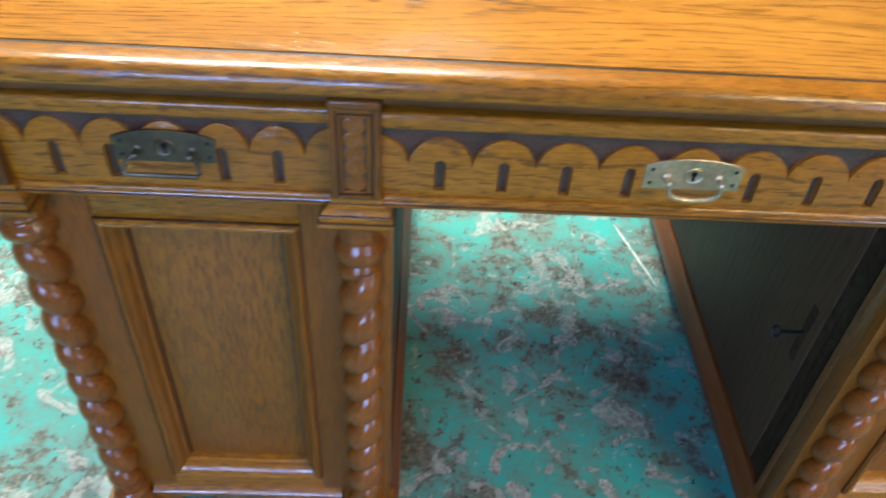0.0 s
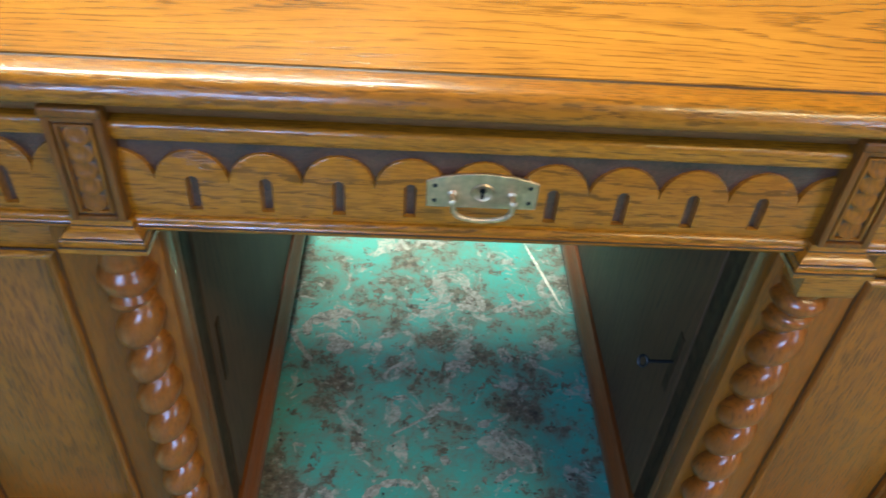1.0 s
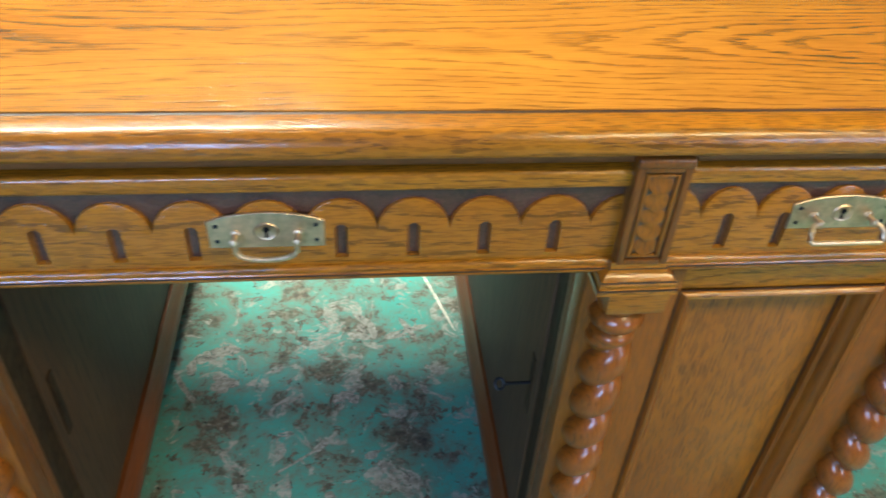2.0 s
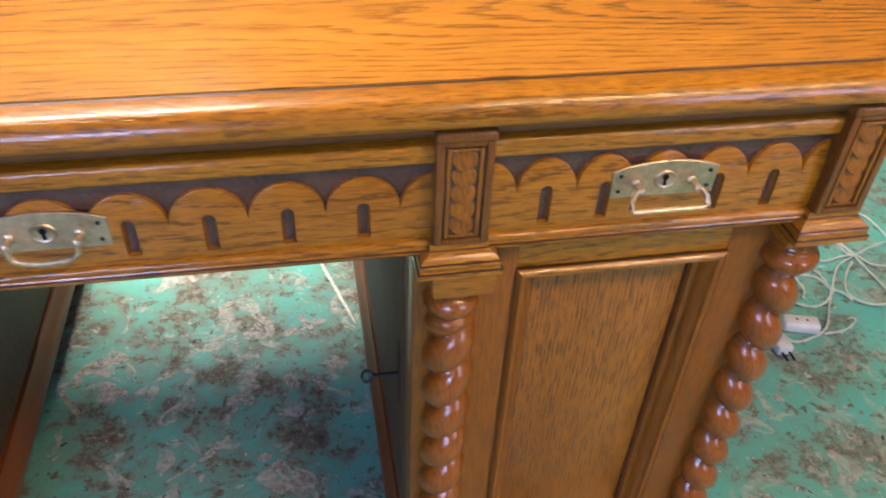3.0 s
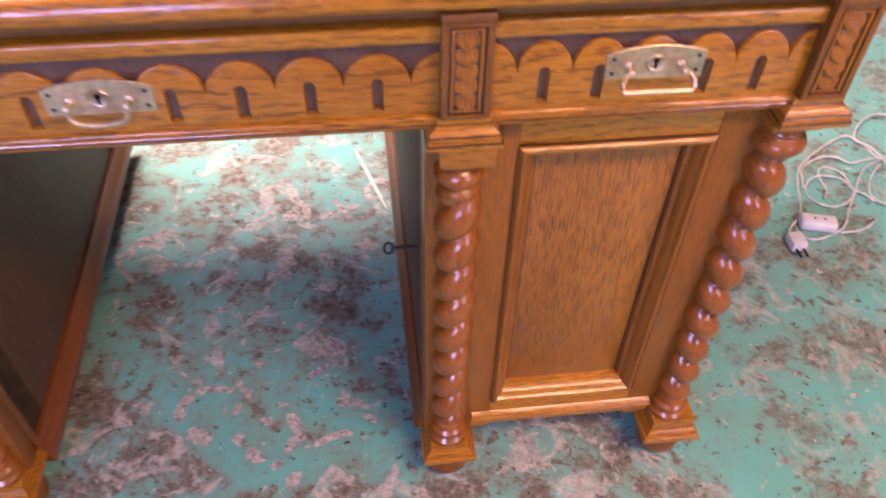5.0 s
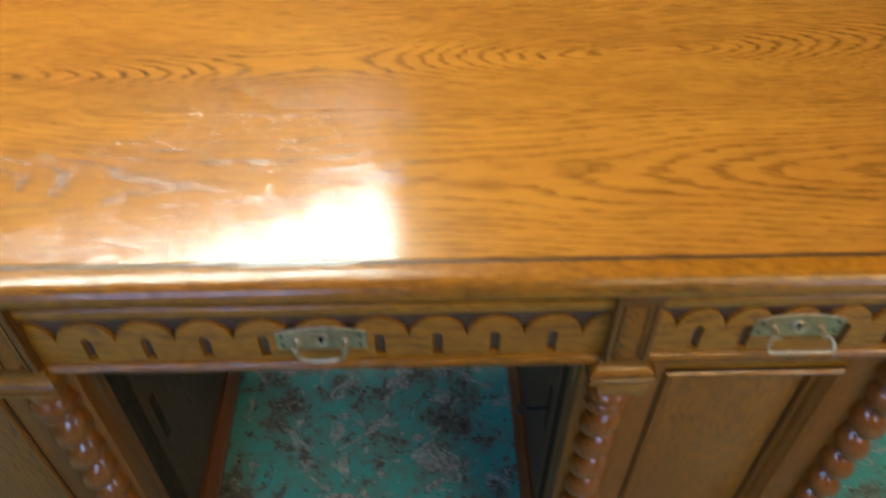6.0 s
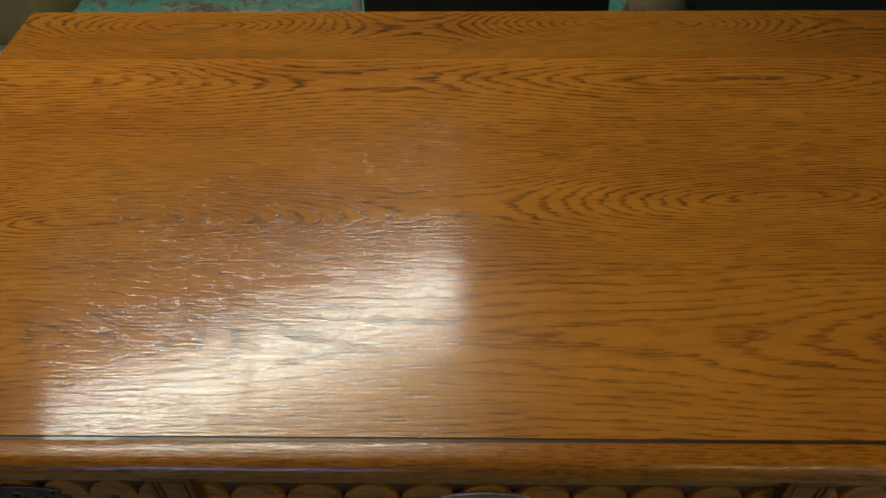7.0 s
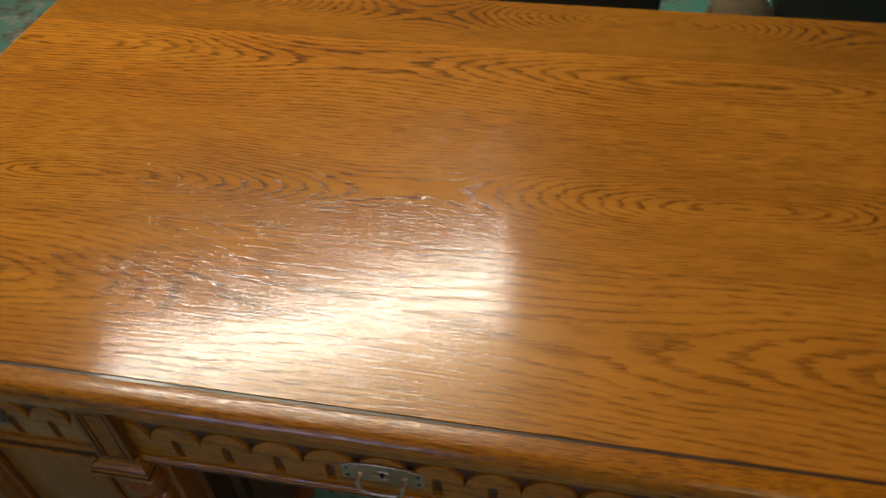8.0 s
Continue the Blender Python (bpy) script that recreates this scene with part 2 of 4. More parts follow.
    nt.links.new(math_node(nt, "SUBTRACT", math_node(nt, "MULTIPLY", nz(120.0), 0.4), worn), bp.inputs["Height"])
    nt.links.new(bp.outputs[0], b.inputs["Normal"])
    return m


floor_mat = floor_material()


def plaster_material(name, bare, full, tone):
    m, nt, b = nodes_of(name)
    co = nt.nodes.new("ShaderNodeTexCoord").outputs["Object"]
    n = nd(nt, "ShaderNodeTexNoise", Scale=110.0, Detail=6.0, Roughness=0.7)
    nt.links.new(co, n.inputs["Vector"])
    col = ramp(nt, n.outputs["Fac"], [(at, tuple(k * tone for k in c)) for at, c in ((0.34, (0.20, 0.185, 0.155)), (0.48, (0.32, 0.29, 0.25)), (0.66, (0.52, 0.47, 0.42)))])
    nt.links.new(col, b.inputs["Base Color"])
    # rubbed through to the paint here and there
    r = nd(nt, "ShaderNodeTexNoise", Scale=75.0, Detail=8.0, Roughness=0.75, Distortion=0.6)
    nt.links.new(co, r.inputs["Vector"])
    nt.links.new(ramp(nt, r.outputs["Fac"], [(bare, (0.0,) * 3), (full, (1.0,) * 3)]), b.inputs["Alpha"])
    b.inputs["Roughness"].default_value = 0.8
    return m


pale_mat = plaster_material("pale_plaster_smear", 0.34, 0.48, 1.1)
drip_mat = plaster_material("dried_plaster_drip", 0.10, 0.30, 2.0)


# ---- builders ----
def part(name, bm, material, parent=None, label="", smooth=True, at=None):
    me = bpy.data.meshes.new(name)
    bmesh.ops.recalc_face_normals(bm, faces=bm.faces)
    bm.to_mesh(me)
    bm.free()
    for m in (material if isinstance(material, (list, tuple)) else [material]):
        me.materials.append(m)
    if smooth:
        for p in me.polygons:
            p.use_smooth = True
        me.set_sharp_from_angle(angle=radians(38))
    ob = new(name, me)
    if at:
        ob.location = at
    if parent:
        ob.parent = parent
    if label:
        tagged(ob, label)
    return ob


def box(bm, x0, x1, y0, y1, z0, z1, bevel=0.0, seg=2):
    vs = [bm.verts.new((x, y, z)) for x in (x0, x1) for y in (y0, y1) for z in (z0, z1)]
    fs = [bm.faces.new([vs[k] for k in f]) for f in ((0, 1, 3, 2), (4, 6, 7, 5), (0, 4, 5, 1), (2, 3, 7, 6), (0, 2, 6, 4), (1, 5, 7, 3))]
    if bevel:
        es = {e for f in fs for e in f.edges}
        bmesh.ops.bevel(bm, geom=list(es), offset=bevel, segments=seg, affect="EDGES", profile=0.5)


def boxed(x0, x1, y0, y1, z0, z1, bevel=0.0):
    bm = bmesh.new()
    box(bm, x0, x1, y0, y1, z0, z1, bevel)
    return bm


def run_x(bm, profile, x0, x1):
    """A closed profile of (y, z) drawn along x, with end caps."""
    a = [bm.verts.new((x0, y, z)) for y, z in profile]
    b = [bm.verts.new((x1, y, z)) for y, z in profile]
    n = len(profile)
    for k in range(n):
        bm.faces.new((a[k], a[(k + 1) % n], b[(k + 1) % n], b[k]))
    bm.faces.new(a[::-1])
    bm.faces.new(b)


def run_y(bm, profile, y0, y1):
    a = [bm.verts.new((x, y0, z)) for x, z in profile]
    b = [bm.verts.new((x, y1, z)) for x, z in profile]
    n = len(profile)
    for k in range(n):
        bm.faces.new((a[k], a[(k + 1) % n], b[(k + 1) % n], b[k]))
    bm.faces.new(a[::-1])
    bm.faces.new(b)


def lathe(bm, profile, cx=0.0, cy=0.0, seg=28):
    rings = []
    for r, z in profile:
        rings.append([bm.verts.new((cx + r * math.cos(2 * math.pi * k / seg), cy + r * math.sin(2 * math.pi * k / seg), z)) for k in range(seg)])
    for a, b in zip(rings, rings[1:]):
        for k in range(seg):
            bm.faces.new((a[k], a[(k + 1) % seg], b[(k + 1) % seg], b[k]))
    bm.faces.new(rings[0][::-1])
    bm.faces.new(rings[-1])


def loft_squares(bm, levels, cx, cy):
    """Square mouldings: (half width, half depth, z) level by level."""
    rings = [[bm.verts.new((cx + sx * hx, cy + sy * hy, z)) for sx, sy in ((-1, -1), (1, -1), (1, 1), (-1, 1))] for hx, hy, z in levels]
    for a, b in zip(rings, rings[1:]):
        for k in range(4):
            bm.faces.new((a[k], a[(k + 1) % 4], b[(k + 1) % 4], b[k]))
    bm.faces.new(rings[0][::-1])
    bm.faces.new(rings[-1])


def arc(cx, cy, r, a0, a1, n):
    return [(cx + r * math.cos(radians(a0 + (a1 - a0) * k / n)), cy + r * math.sin(radians(a0 + (a1 - a0) * k / n))) for k in range(n + 1)]


# ---- the plan ----
TOP, TOP_X, TOP_F, TOP_B = 0.78, 0.725, -0.020, 0.80
GROOVE = 0.011
COL_IN, COL_OUT, COL_Y = 0.2985, 0.6235, 0.013
KEY_X = 0.463

# ---- the room ----
bm = bmesh.new()
box(bm, -3.2, 3.6, -3.0, 4.2, -0.1, 0.0)
floor = part("floor", bm, floor_mat, smooth=False)
tagged(floor, "worn green painted workshop floor with scuffs", "floor", kind="structure")


def wall(name, x0, x1, y0, y1, z0=0.0, z1=2.6):
    return tagged(part(name, boxed(x0, x1, y0, y1, z0, z1), wall_mat, smooth=False), "pale plastered workshop wall", "wall", kind="structure")


wall("wall_north", -3.2, 3.6, 4.2, 4.35)
wall("wall_east", 3.6, 3.75, -3.15, 4.35)
wall("wall_west", -3.35, -3.2, -3.15, 4.35)
# the south wall holds two windows of two lights each
wall("wall_south", -3.2, -1.8, -3.15, -3.0)
wall("wall_south", -0.35, 1.9, -3.15, -3.0)
wall("wall_south", 3.3, 3.6, -3.15, -3.0)
wall("wall_south", 1.9, 3.3, -3.15, -3.0, 0.0, 1.0)
wall("wall_south", 1.9, 3.3, -3.15, -3.0, 2.3, 2.6)
wall("wall_south", -1.8, -0.35, -3.15, -3.0, 0.0, 1.0)
wall("wall_south", -1.8, -0.35, -3.15, -3.0, 2.3, 2.6)
ceiling = tagged(part("ceiling", boxed(-3.35, 3.75, -3.15, 4.35, 2.6, 2.7), ceil_mat, smooth=False), "smoke-stained pale workshop ceiling", "ceiling", kind="structure")

for wx, watts, sky_tint in ((-1.42, 11, (0.24, 0.42, 1.0)), (-0.72, 11, (0.24, 0.42, 1.0)), (2.25, 6.5, (0.42, 0.57, 1.0)), (2.95, 6.5, (0.42, 0.57, 1.0))):
    area_lamp("window_daylight", (wx, -2.98, 1.65), (wx * 0.6, 0.0, 1.2), 0.55, 0.75 if wx < 0 else 1.2, watts, sky_tint)
tube_lamp = area_lamp("tube_light", (-0.67, 1.19, 2.30), (-0.67, 1.189, 0.0), 1.45, 0.18, 27, (0.94, 0.95, 0.90), 150)
tube_lamp.matrix_world = pose(-0.67, 1.25, 2.30, 0, 0, 27)
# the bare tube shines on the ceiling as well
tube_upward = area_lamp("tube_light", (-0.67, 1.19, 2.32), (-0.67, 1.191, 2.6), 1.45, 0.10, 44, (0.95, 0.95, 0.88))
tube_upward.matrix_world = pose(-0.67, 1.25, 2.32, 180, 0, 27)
side_lamp = area_lamp("tube_light", (1.28, -1.00, 2.15), (1.28, -1.00, 0.0), 1.30, 0.36, 9.5, (1.0, 0.78, 0.48), 125)
side_lamp.matrix_world = pose(1.28, -1.00, 2.15, 0, 0, 5)

# ---- the desk ----
desk = new("writing_desk")
tagged(desk, "carved honey oak pedestal desk with barley twist columns", "desk")


def desktop():
    bm = bmesh.new()
    y1 = GROOVE - 0.002
    prof = [(y1, TOP - 0.03), (y1, TOP - 0.001)]
    prof += [(GROOVE - 0.004, TOP - 0.0005)]
    prof += arc(TOP_F + 0.014, TOP - 0.0145, 0.0140, 95, 182, 10)
    prof += arc(TOP_F + 0.0085, TOP - 0.0155, 0.0085, 188, 268, 7)
    prof += [(0.02, TOP - 0.024), (0.02, TOP - 0.03)]
    run_x(bm, prof, -TOP_X, TOP_X)
    t = part("desktop", bm, oak_x, desk, "honey oak desk top with rounded front edge")
    part("edge_groove", boxed(-TOP_X, TOP_X, GROOVE - 0.002, GROOVE + 0.002, TOP - 0.02, TOP - 0.0012), groove_dark, t, "dark waxed groove along the edge", smooth=False)
    edges = [GROOVE + 0.002, 0.235, 0.455, 0.658, TOP_B]
    for k, (a, b) in enumerate(zip(edges, edges[1:])):
        bm = bmesh.new()
        mid = (a + b) / 2
        h = (b - a) / 2 - 0.0001
        box(bm, -TOP_X + 0.002, TOP_X - 0.002, -h, h, -0.036, 0.0, 0.0001 if b < TOP_B else 0.0005, 1)
        part("plank", bm, oak_tops[k], t, at=(0, mid, TOP))
    return t


desktop()


def frieze():
    # carcass behind the drawers and the cove under the top
    bm = bmesh.new()
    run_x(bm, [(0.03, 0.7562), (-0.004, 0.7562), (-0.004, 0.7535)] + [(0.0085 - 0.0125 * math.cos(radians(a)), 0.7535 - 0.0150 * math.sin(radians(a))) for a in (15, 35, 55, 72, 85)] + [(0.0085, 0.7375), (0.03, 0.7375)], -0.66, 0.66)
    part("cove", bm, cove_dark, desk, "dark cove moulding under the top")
    part("apron_carcass", boxed(-0.64, 0.64, 0.034, 0.72, 0.645, 0.744), oak_x, desk)


frieze()


def slot(bm, cx, z0, z1, w, y):
    pts = [(cx - w, z0), (cx + w, z0)] + [(cx + w * math.cos(radians(a)), z1 - w + w * math.sin(radians(a))) for a in range(0, 181, 30)]
    vs = [bm.verts.new((x, y, z)) for x, z in pts]
    return [bm.edges.new((vs[k], vs[(k + 1) % len(vs)])) for k in range(len(vs))]


def drawer(cx, half, count, pitch, zlift, bail):
    """A drawer front: dark ground, scalloped board with gouged flutes, beads above and below, lock plate with a bail."""
    zt, zv, zb = 0.7088 + zlift * 0.8, 0.6815 + zlift * 0.6, 0.647
    d = part("drawer", boxed(cx - half, cx + half, 0.0065, 0.034, 0.645, 0.7210), carved_dark, desk, "oak drawer with carved scalloped front and brass lock plate", smooth=False)
    # scalloped board
    bm = bmesh.new()
    yf = 0.0005

    def scallop(x):
        ph = ((x / pitch + 0.5) % 1.0) - 0.5
        return zv + (zt - zv) * math.sqrt(max(0.0, 1 - (abs(ph) / 0.5) ** 2))
    marks = {-half, half}
    m = int(half / pitch) + 2
    for i in range(-m, m + 1):
        for a in range(0, 181, 15):
            x = (i + 0.5 * math.cos(radians(a))) * pitch
            if abs(x) < half - 0.0008:
                marks.add(round(x, 5))
    pts = [(cx - half, zb)] + [(cx + x, scallop(x)) for x in sorted(marks)] + [(cx + half, zb)]
    vs = [bm.verts.new((px, yf, pz)) for px, pz in pts]
    es = [bm.edges.new((vs[k], vs[(k + 1) % len(vs)])) for k in range(len(vs))]
    ids = range(-(count // 2), count // 2 + 1)
    for k in ids:
        if abs(k) < 1:
            continue
        es += slot(bm, cx + k * pitch, 0.655, 0.688 + zlift * 0.5, 0.0050, yf)
    bmesh.ops.triangle_fill(bm, edges=es, use_beauty=True)
    # the face swells in the middle, rolls back towards the scallops and hollows above the bead
    for z in np.linspace(zb + 0.002, zt - 0.001, 16):
        bmesh.ops.bisect_plane(bm, geom=[*bm.verts, *bm.edges, *bm.faces], plane_co=(0, 0, z), plane_no=(0, 0, 1))
    for vert in bm.verts:
        f = (vert.co.z - zb) / (zt - zb)
        vert.co.y += 0.0034 * max(0.0, (f - 0.5) / 0.5) ** 2 + 0.0016 * max(0.0, (0.34 - f) / 0.34) ** 2
    res = bmesh.ops.extrude_face_region(bm, geom=list(bm.faces))
    for g in res["geom"]:
        if isinstance(g, bmesh.types.BMVert):
            g.co.y += 0.0085
    bmesh.ops.recalc_face_normals(bm, faces=bm.faces)
    rims = []
    for e in bm.edges:
        mid = (e.verts[0].co + e.verts[1].co) / 2
        if len(e.link_faces) == 2 and mid.y < 0.0065 and zv - 0.001 < mid.z and abs(mid.x - cx) < half - 0.0006:
            k = round((mid.x - cx) / pitch) * pitch
            in_slot = abs(mid.x - cx - k) < 0.0056 and mid.z < 0.6895 + zlift * 0.5
            if e.calc_face_angle(0.0) > 0.8 and not in_slot:
                rims.append(e)
    bmesh.ops.bevel(bm, geom=rims, offset=0.0016, segments=2, affect="EDGES", profile=0.5, clamp_overlap=True)
    part("scalloped_board", bm, oak_x, d)
    for k in ids:
        if abs(k) < 1:
            continue
        bm = bmesh.new()
        rows = []
        zu = 0.688 + zlift * 0.5
        for z in (0.6548, 0.662, 0.670, 0.678, zu - 0.004, zu - 0.0015, zu + 0.0003):
            dep = 0.0062 * min(1.0, math.sqrt(max(0.0, (zu + 0.0004 - z) / 0.004)))
            rows.append([bm.verts.new((cx + k * pitch - 0.0055 + 0.011 * j / 8, 0.0026 + dep * math.sin(math.pi * j / 8), z)) for j in range(9)])
        for r0, r1 in zip(rows, rows[1:]):
            for j in range(8):
                bm.faces.new((r0[j], r0[j + 1], r1[j + 1], r1[j]))
        part("flute", bm, slot_dark, d)
    bm = bmesh.new()
    up = 0.0030 + 0.3 * zlift
    bead = [(0.02, 0.7160)] + arc(0.0020, 0.7195, 0.0035, 260, 180, 4) + [(-0.0022, 0.7240)] + arc(0.0020, 0.7280, 0.0045, 175, 95, 5) + [(0.02, 0.7328)]
    run_x(bm, [(y, z + up) for y, z in bead], cx - half - 0.004, cx + half + 0.004)
    part("upper_bead", bm, oak_x, d)
    bm = bmesh.new()
    run_x(bm, [(0.03, 0.634), (-0.001, 0.634), (-0.0035, 0.6375), (-0.003, 0.640)] + arc(0.0015, 0.6440, 0.0042, 215, 100, 6) + [(0.012, 0.6485), (0.03, 0.6485)], cx - half - 0.012, cx + half + 0.012)
    part("lower_bead", bm, oak_x, d)
    part("bead_groove", boxed(cx - half - 0.011, cx + half + 0.011, -0.0040, 0.01, 0.6392, 0.6402), groove_dark, d, smooth=False)
    lock_plate(d, cx, 0.684 + zlift, bail)
    return d


def lock_plate(d, cx, cz, bail):
    metal = dull_brass if cx < -0.1 else brass
    plate_label = "dark brass lock plate" if cx < -0.1 else "worn brass lock plate with a bowed top"
    bm = bmesh.new()
    w, h = 0.0435, 0.0165
    out = [(-w, -h * 0.95), (w, -h * 0.95), (w + 0.0005, h * 0.55)]
    out += [(w * (1 - 2 * k / 12), h * (0.62 + 0.42 * (1 - (1 - 2 * k / 12) ** 2))) for k in range(1, 12)]
    out += [(-w - 0.0005, h * 0.55)]
    vs = [bm.verts.new((cx + x, -0.0006, cz + z)) for x, z in out]
    f = bm.faces.new(vs)
    res = bmesh.ops.extrude_face_region(bm, geom=[f])
    for g in res["geom"]:
        if isinstance(g, bmesh.types.BMVert):
            g.co.y += 0.0024
    bmesh.ops.bevel(bm, geom=[e for e in bm.edges if abs(e.verts[0].co.y + 0.0006) < 1e-5 and abs(e.verts[1].co.y + 0.0006) < 1e-5], offset=0.0006, segments=1, affect="EDGES")
    p = part("lock_plate", bm, metal, d, plate_label)
    # raised oval round the keyhole
    bm = bmesh.new()
    n = 28
    for (ra, ya), (rb, yb) in (((1.0, -0.0008), (0.86, -0.0022)), ((0.86, -0.0022), (0.72, -0.0014)), ((0.72, -0.0014), (0.0, -0.0012))):
        for k in range(n):
            a0, a1 = 2 * math.pi * k / n, 2 * math.pi * (k + 1) / n
            q = [(ra, a0, ya), (ra, a1, ya), (rb, a1, yb), (rb, a0, yb)]
            vv = [bm.verts.new((cx + 0.0095 * r * math.cos(a), y, cz + 0.0085 * r * math.sin(a))) for r, a, y in (q if rb > 0 else q[:3])]
            bm.faces.new(vv)
    bmesh.ops.remove_doubles(bm, verts=bm.verts, dist=1e-5)
    part("keyhole_rim", bm, metal, d)
    bm = bmesh.new()
    key = [(-0.0013, -0.0052), (0.0013, -0.0052), (0.0010, -0.0005)] + [(0.0026 * math.cos(radians(a)), 0.0022 + 0.0026 * math.sin(radians(a))) for a in range(-50, 231, 20)] + [(-0.0010, -0.0005)]
    f = bm.faces.new([bm.verts.new((cx + x, -0.0020, cz + z)) for x, z in key])
    res = bmesh.ops.extrude_face_region(bm, geom=[f])
    for g in res["geom"]:
        if isinstance(g, bmesh.types.BMVert):
            g.co.y += 0.0012
    part("keyhole", bm, black_gap, d, smooth=False)
    for sx in (-1, 1):
        for sz in (-0.55, 0.32):
            bm = bmesh.new()
            lathe(bm, [(0.0001, 0.0), (0.0019, 0.0002), (0.0016, 0.0009), (0.0001, 0.0012)], seg=10)
            bmesh.ops.rotate(bm, verts=bm.verts, matrix=Matrix.Rotation(radians(90), 3, "X"))
            bmesh.ops.translate(bm, verts=bm.verts, vec=(cx + sx * w * 0.86, -0.0004, cz + sz * h))
            part("pin", bm, iron, d)
        bm = bmesh.new()
        lathe(bm, [(0.0042, 0.0), (0.0042, 0.001), (0.0024, 0.002), (0.0022, 0.008), (0.0034, 0.0095), (0.0034, 0.012), (0.001, 0.0135)], seg=14)
        bmesh.ops.rotate(bm, verts=bm.verts, matrix=Matrix.Rotation(radians(90), 3, "X"))
        bmesh.ops.translate(bm, verts=bm.verts, vec=(cx + sx * 0.0235, -0.0006, cz - 0.003))
        part("handle_post", bm, metal, d)
    # bail: bowed on the middle drawer, square on the side drawers
    if bail == "bow":
        pts = [(-0.0235, -0.0115, -0.003), (-0.0225, -0.0125, -0.011)] + [(-0.0215 * math.cos(math.pi * k / 10), -0.0125, -0.0115 - 0.0070 * math.sin(math.pi * k / 10)) for k in range(11)] + [(0.0225, -0.0125, -0.011), (0.0235, -0.0115, -0.003)]
    else:
        pts = [(-0.0235, -0.0105, -0.003), (-0.0285, -0.012, -0.005), (-0.031, -0.016, -0.008), (-0.032, -0.019, -0.0135), (-0.030, -0.020, -0.0160), (0.030, -0.020, -0.0160), (0.032, -0.019, -0.0135), (0.031, -0.016, -0.008), (0.0285, -0.012, -0.005), (0.0235, -0.0105, -0.003)]
    tube("bail_handle", [(cx + x, y, cz + z) for x, y, z in pts], 0.0023, metal, d)


def tube(name, pts, r, mat, parent=None, label="", seg=8):
    bm = bmesh.new()
    P = [Vector(p) for p in pts]
    rings = []
    up = Vector((0.13, 0.31, 0.94)).normalized()
    for k, p in enumerate(P):
        t = (P[min(k + 1, len(P) - 1)] - P[max(k - 1, 0)]).normalized()
        a = t.cross(up)
        if a.length < 0.05:
            a = t.cross(Vector((1, 0, 0)))
        a.normalize()
        b = t.cross(a)
        rings.append([bm.verts.new(p + r * (a * math.cos(2 * math.pi * j / seg) + b * math.sin(2 * math.pi * j / seg))) for j in range(seg)])
    for a, b in zip(rings, rings[1:]):
        for j in range(seg):
            bm.faces.new((a[j], a[(j + 1) % seg], b[(j + 1) % seg], b[j]))
    bm.faces.new(rings[0][::-1])
    bm.faces.new(rings[-1])
    return part(name, bm, mat, parent, label)


drawer(0.0, 0.277, 9, 0.0562, 0.0, "bow")
drawer(KEY_X, 0.143, 5, 0.048, 0.0065, "square")
drawer(-KEY_X, 0.143, 5, 0.048, 0.0065, "square")


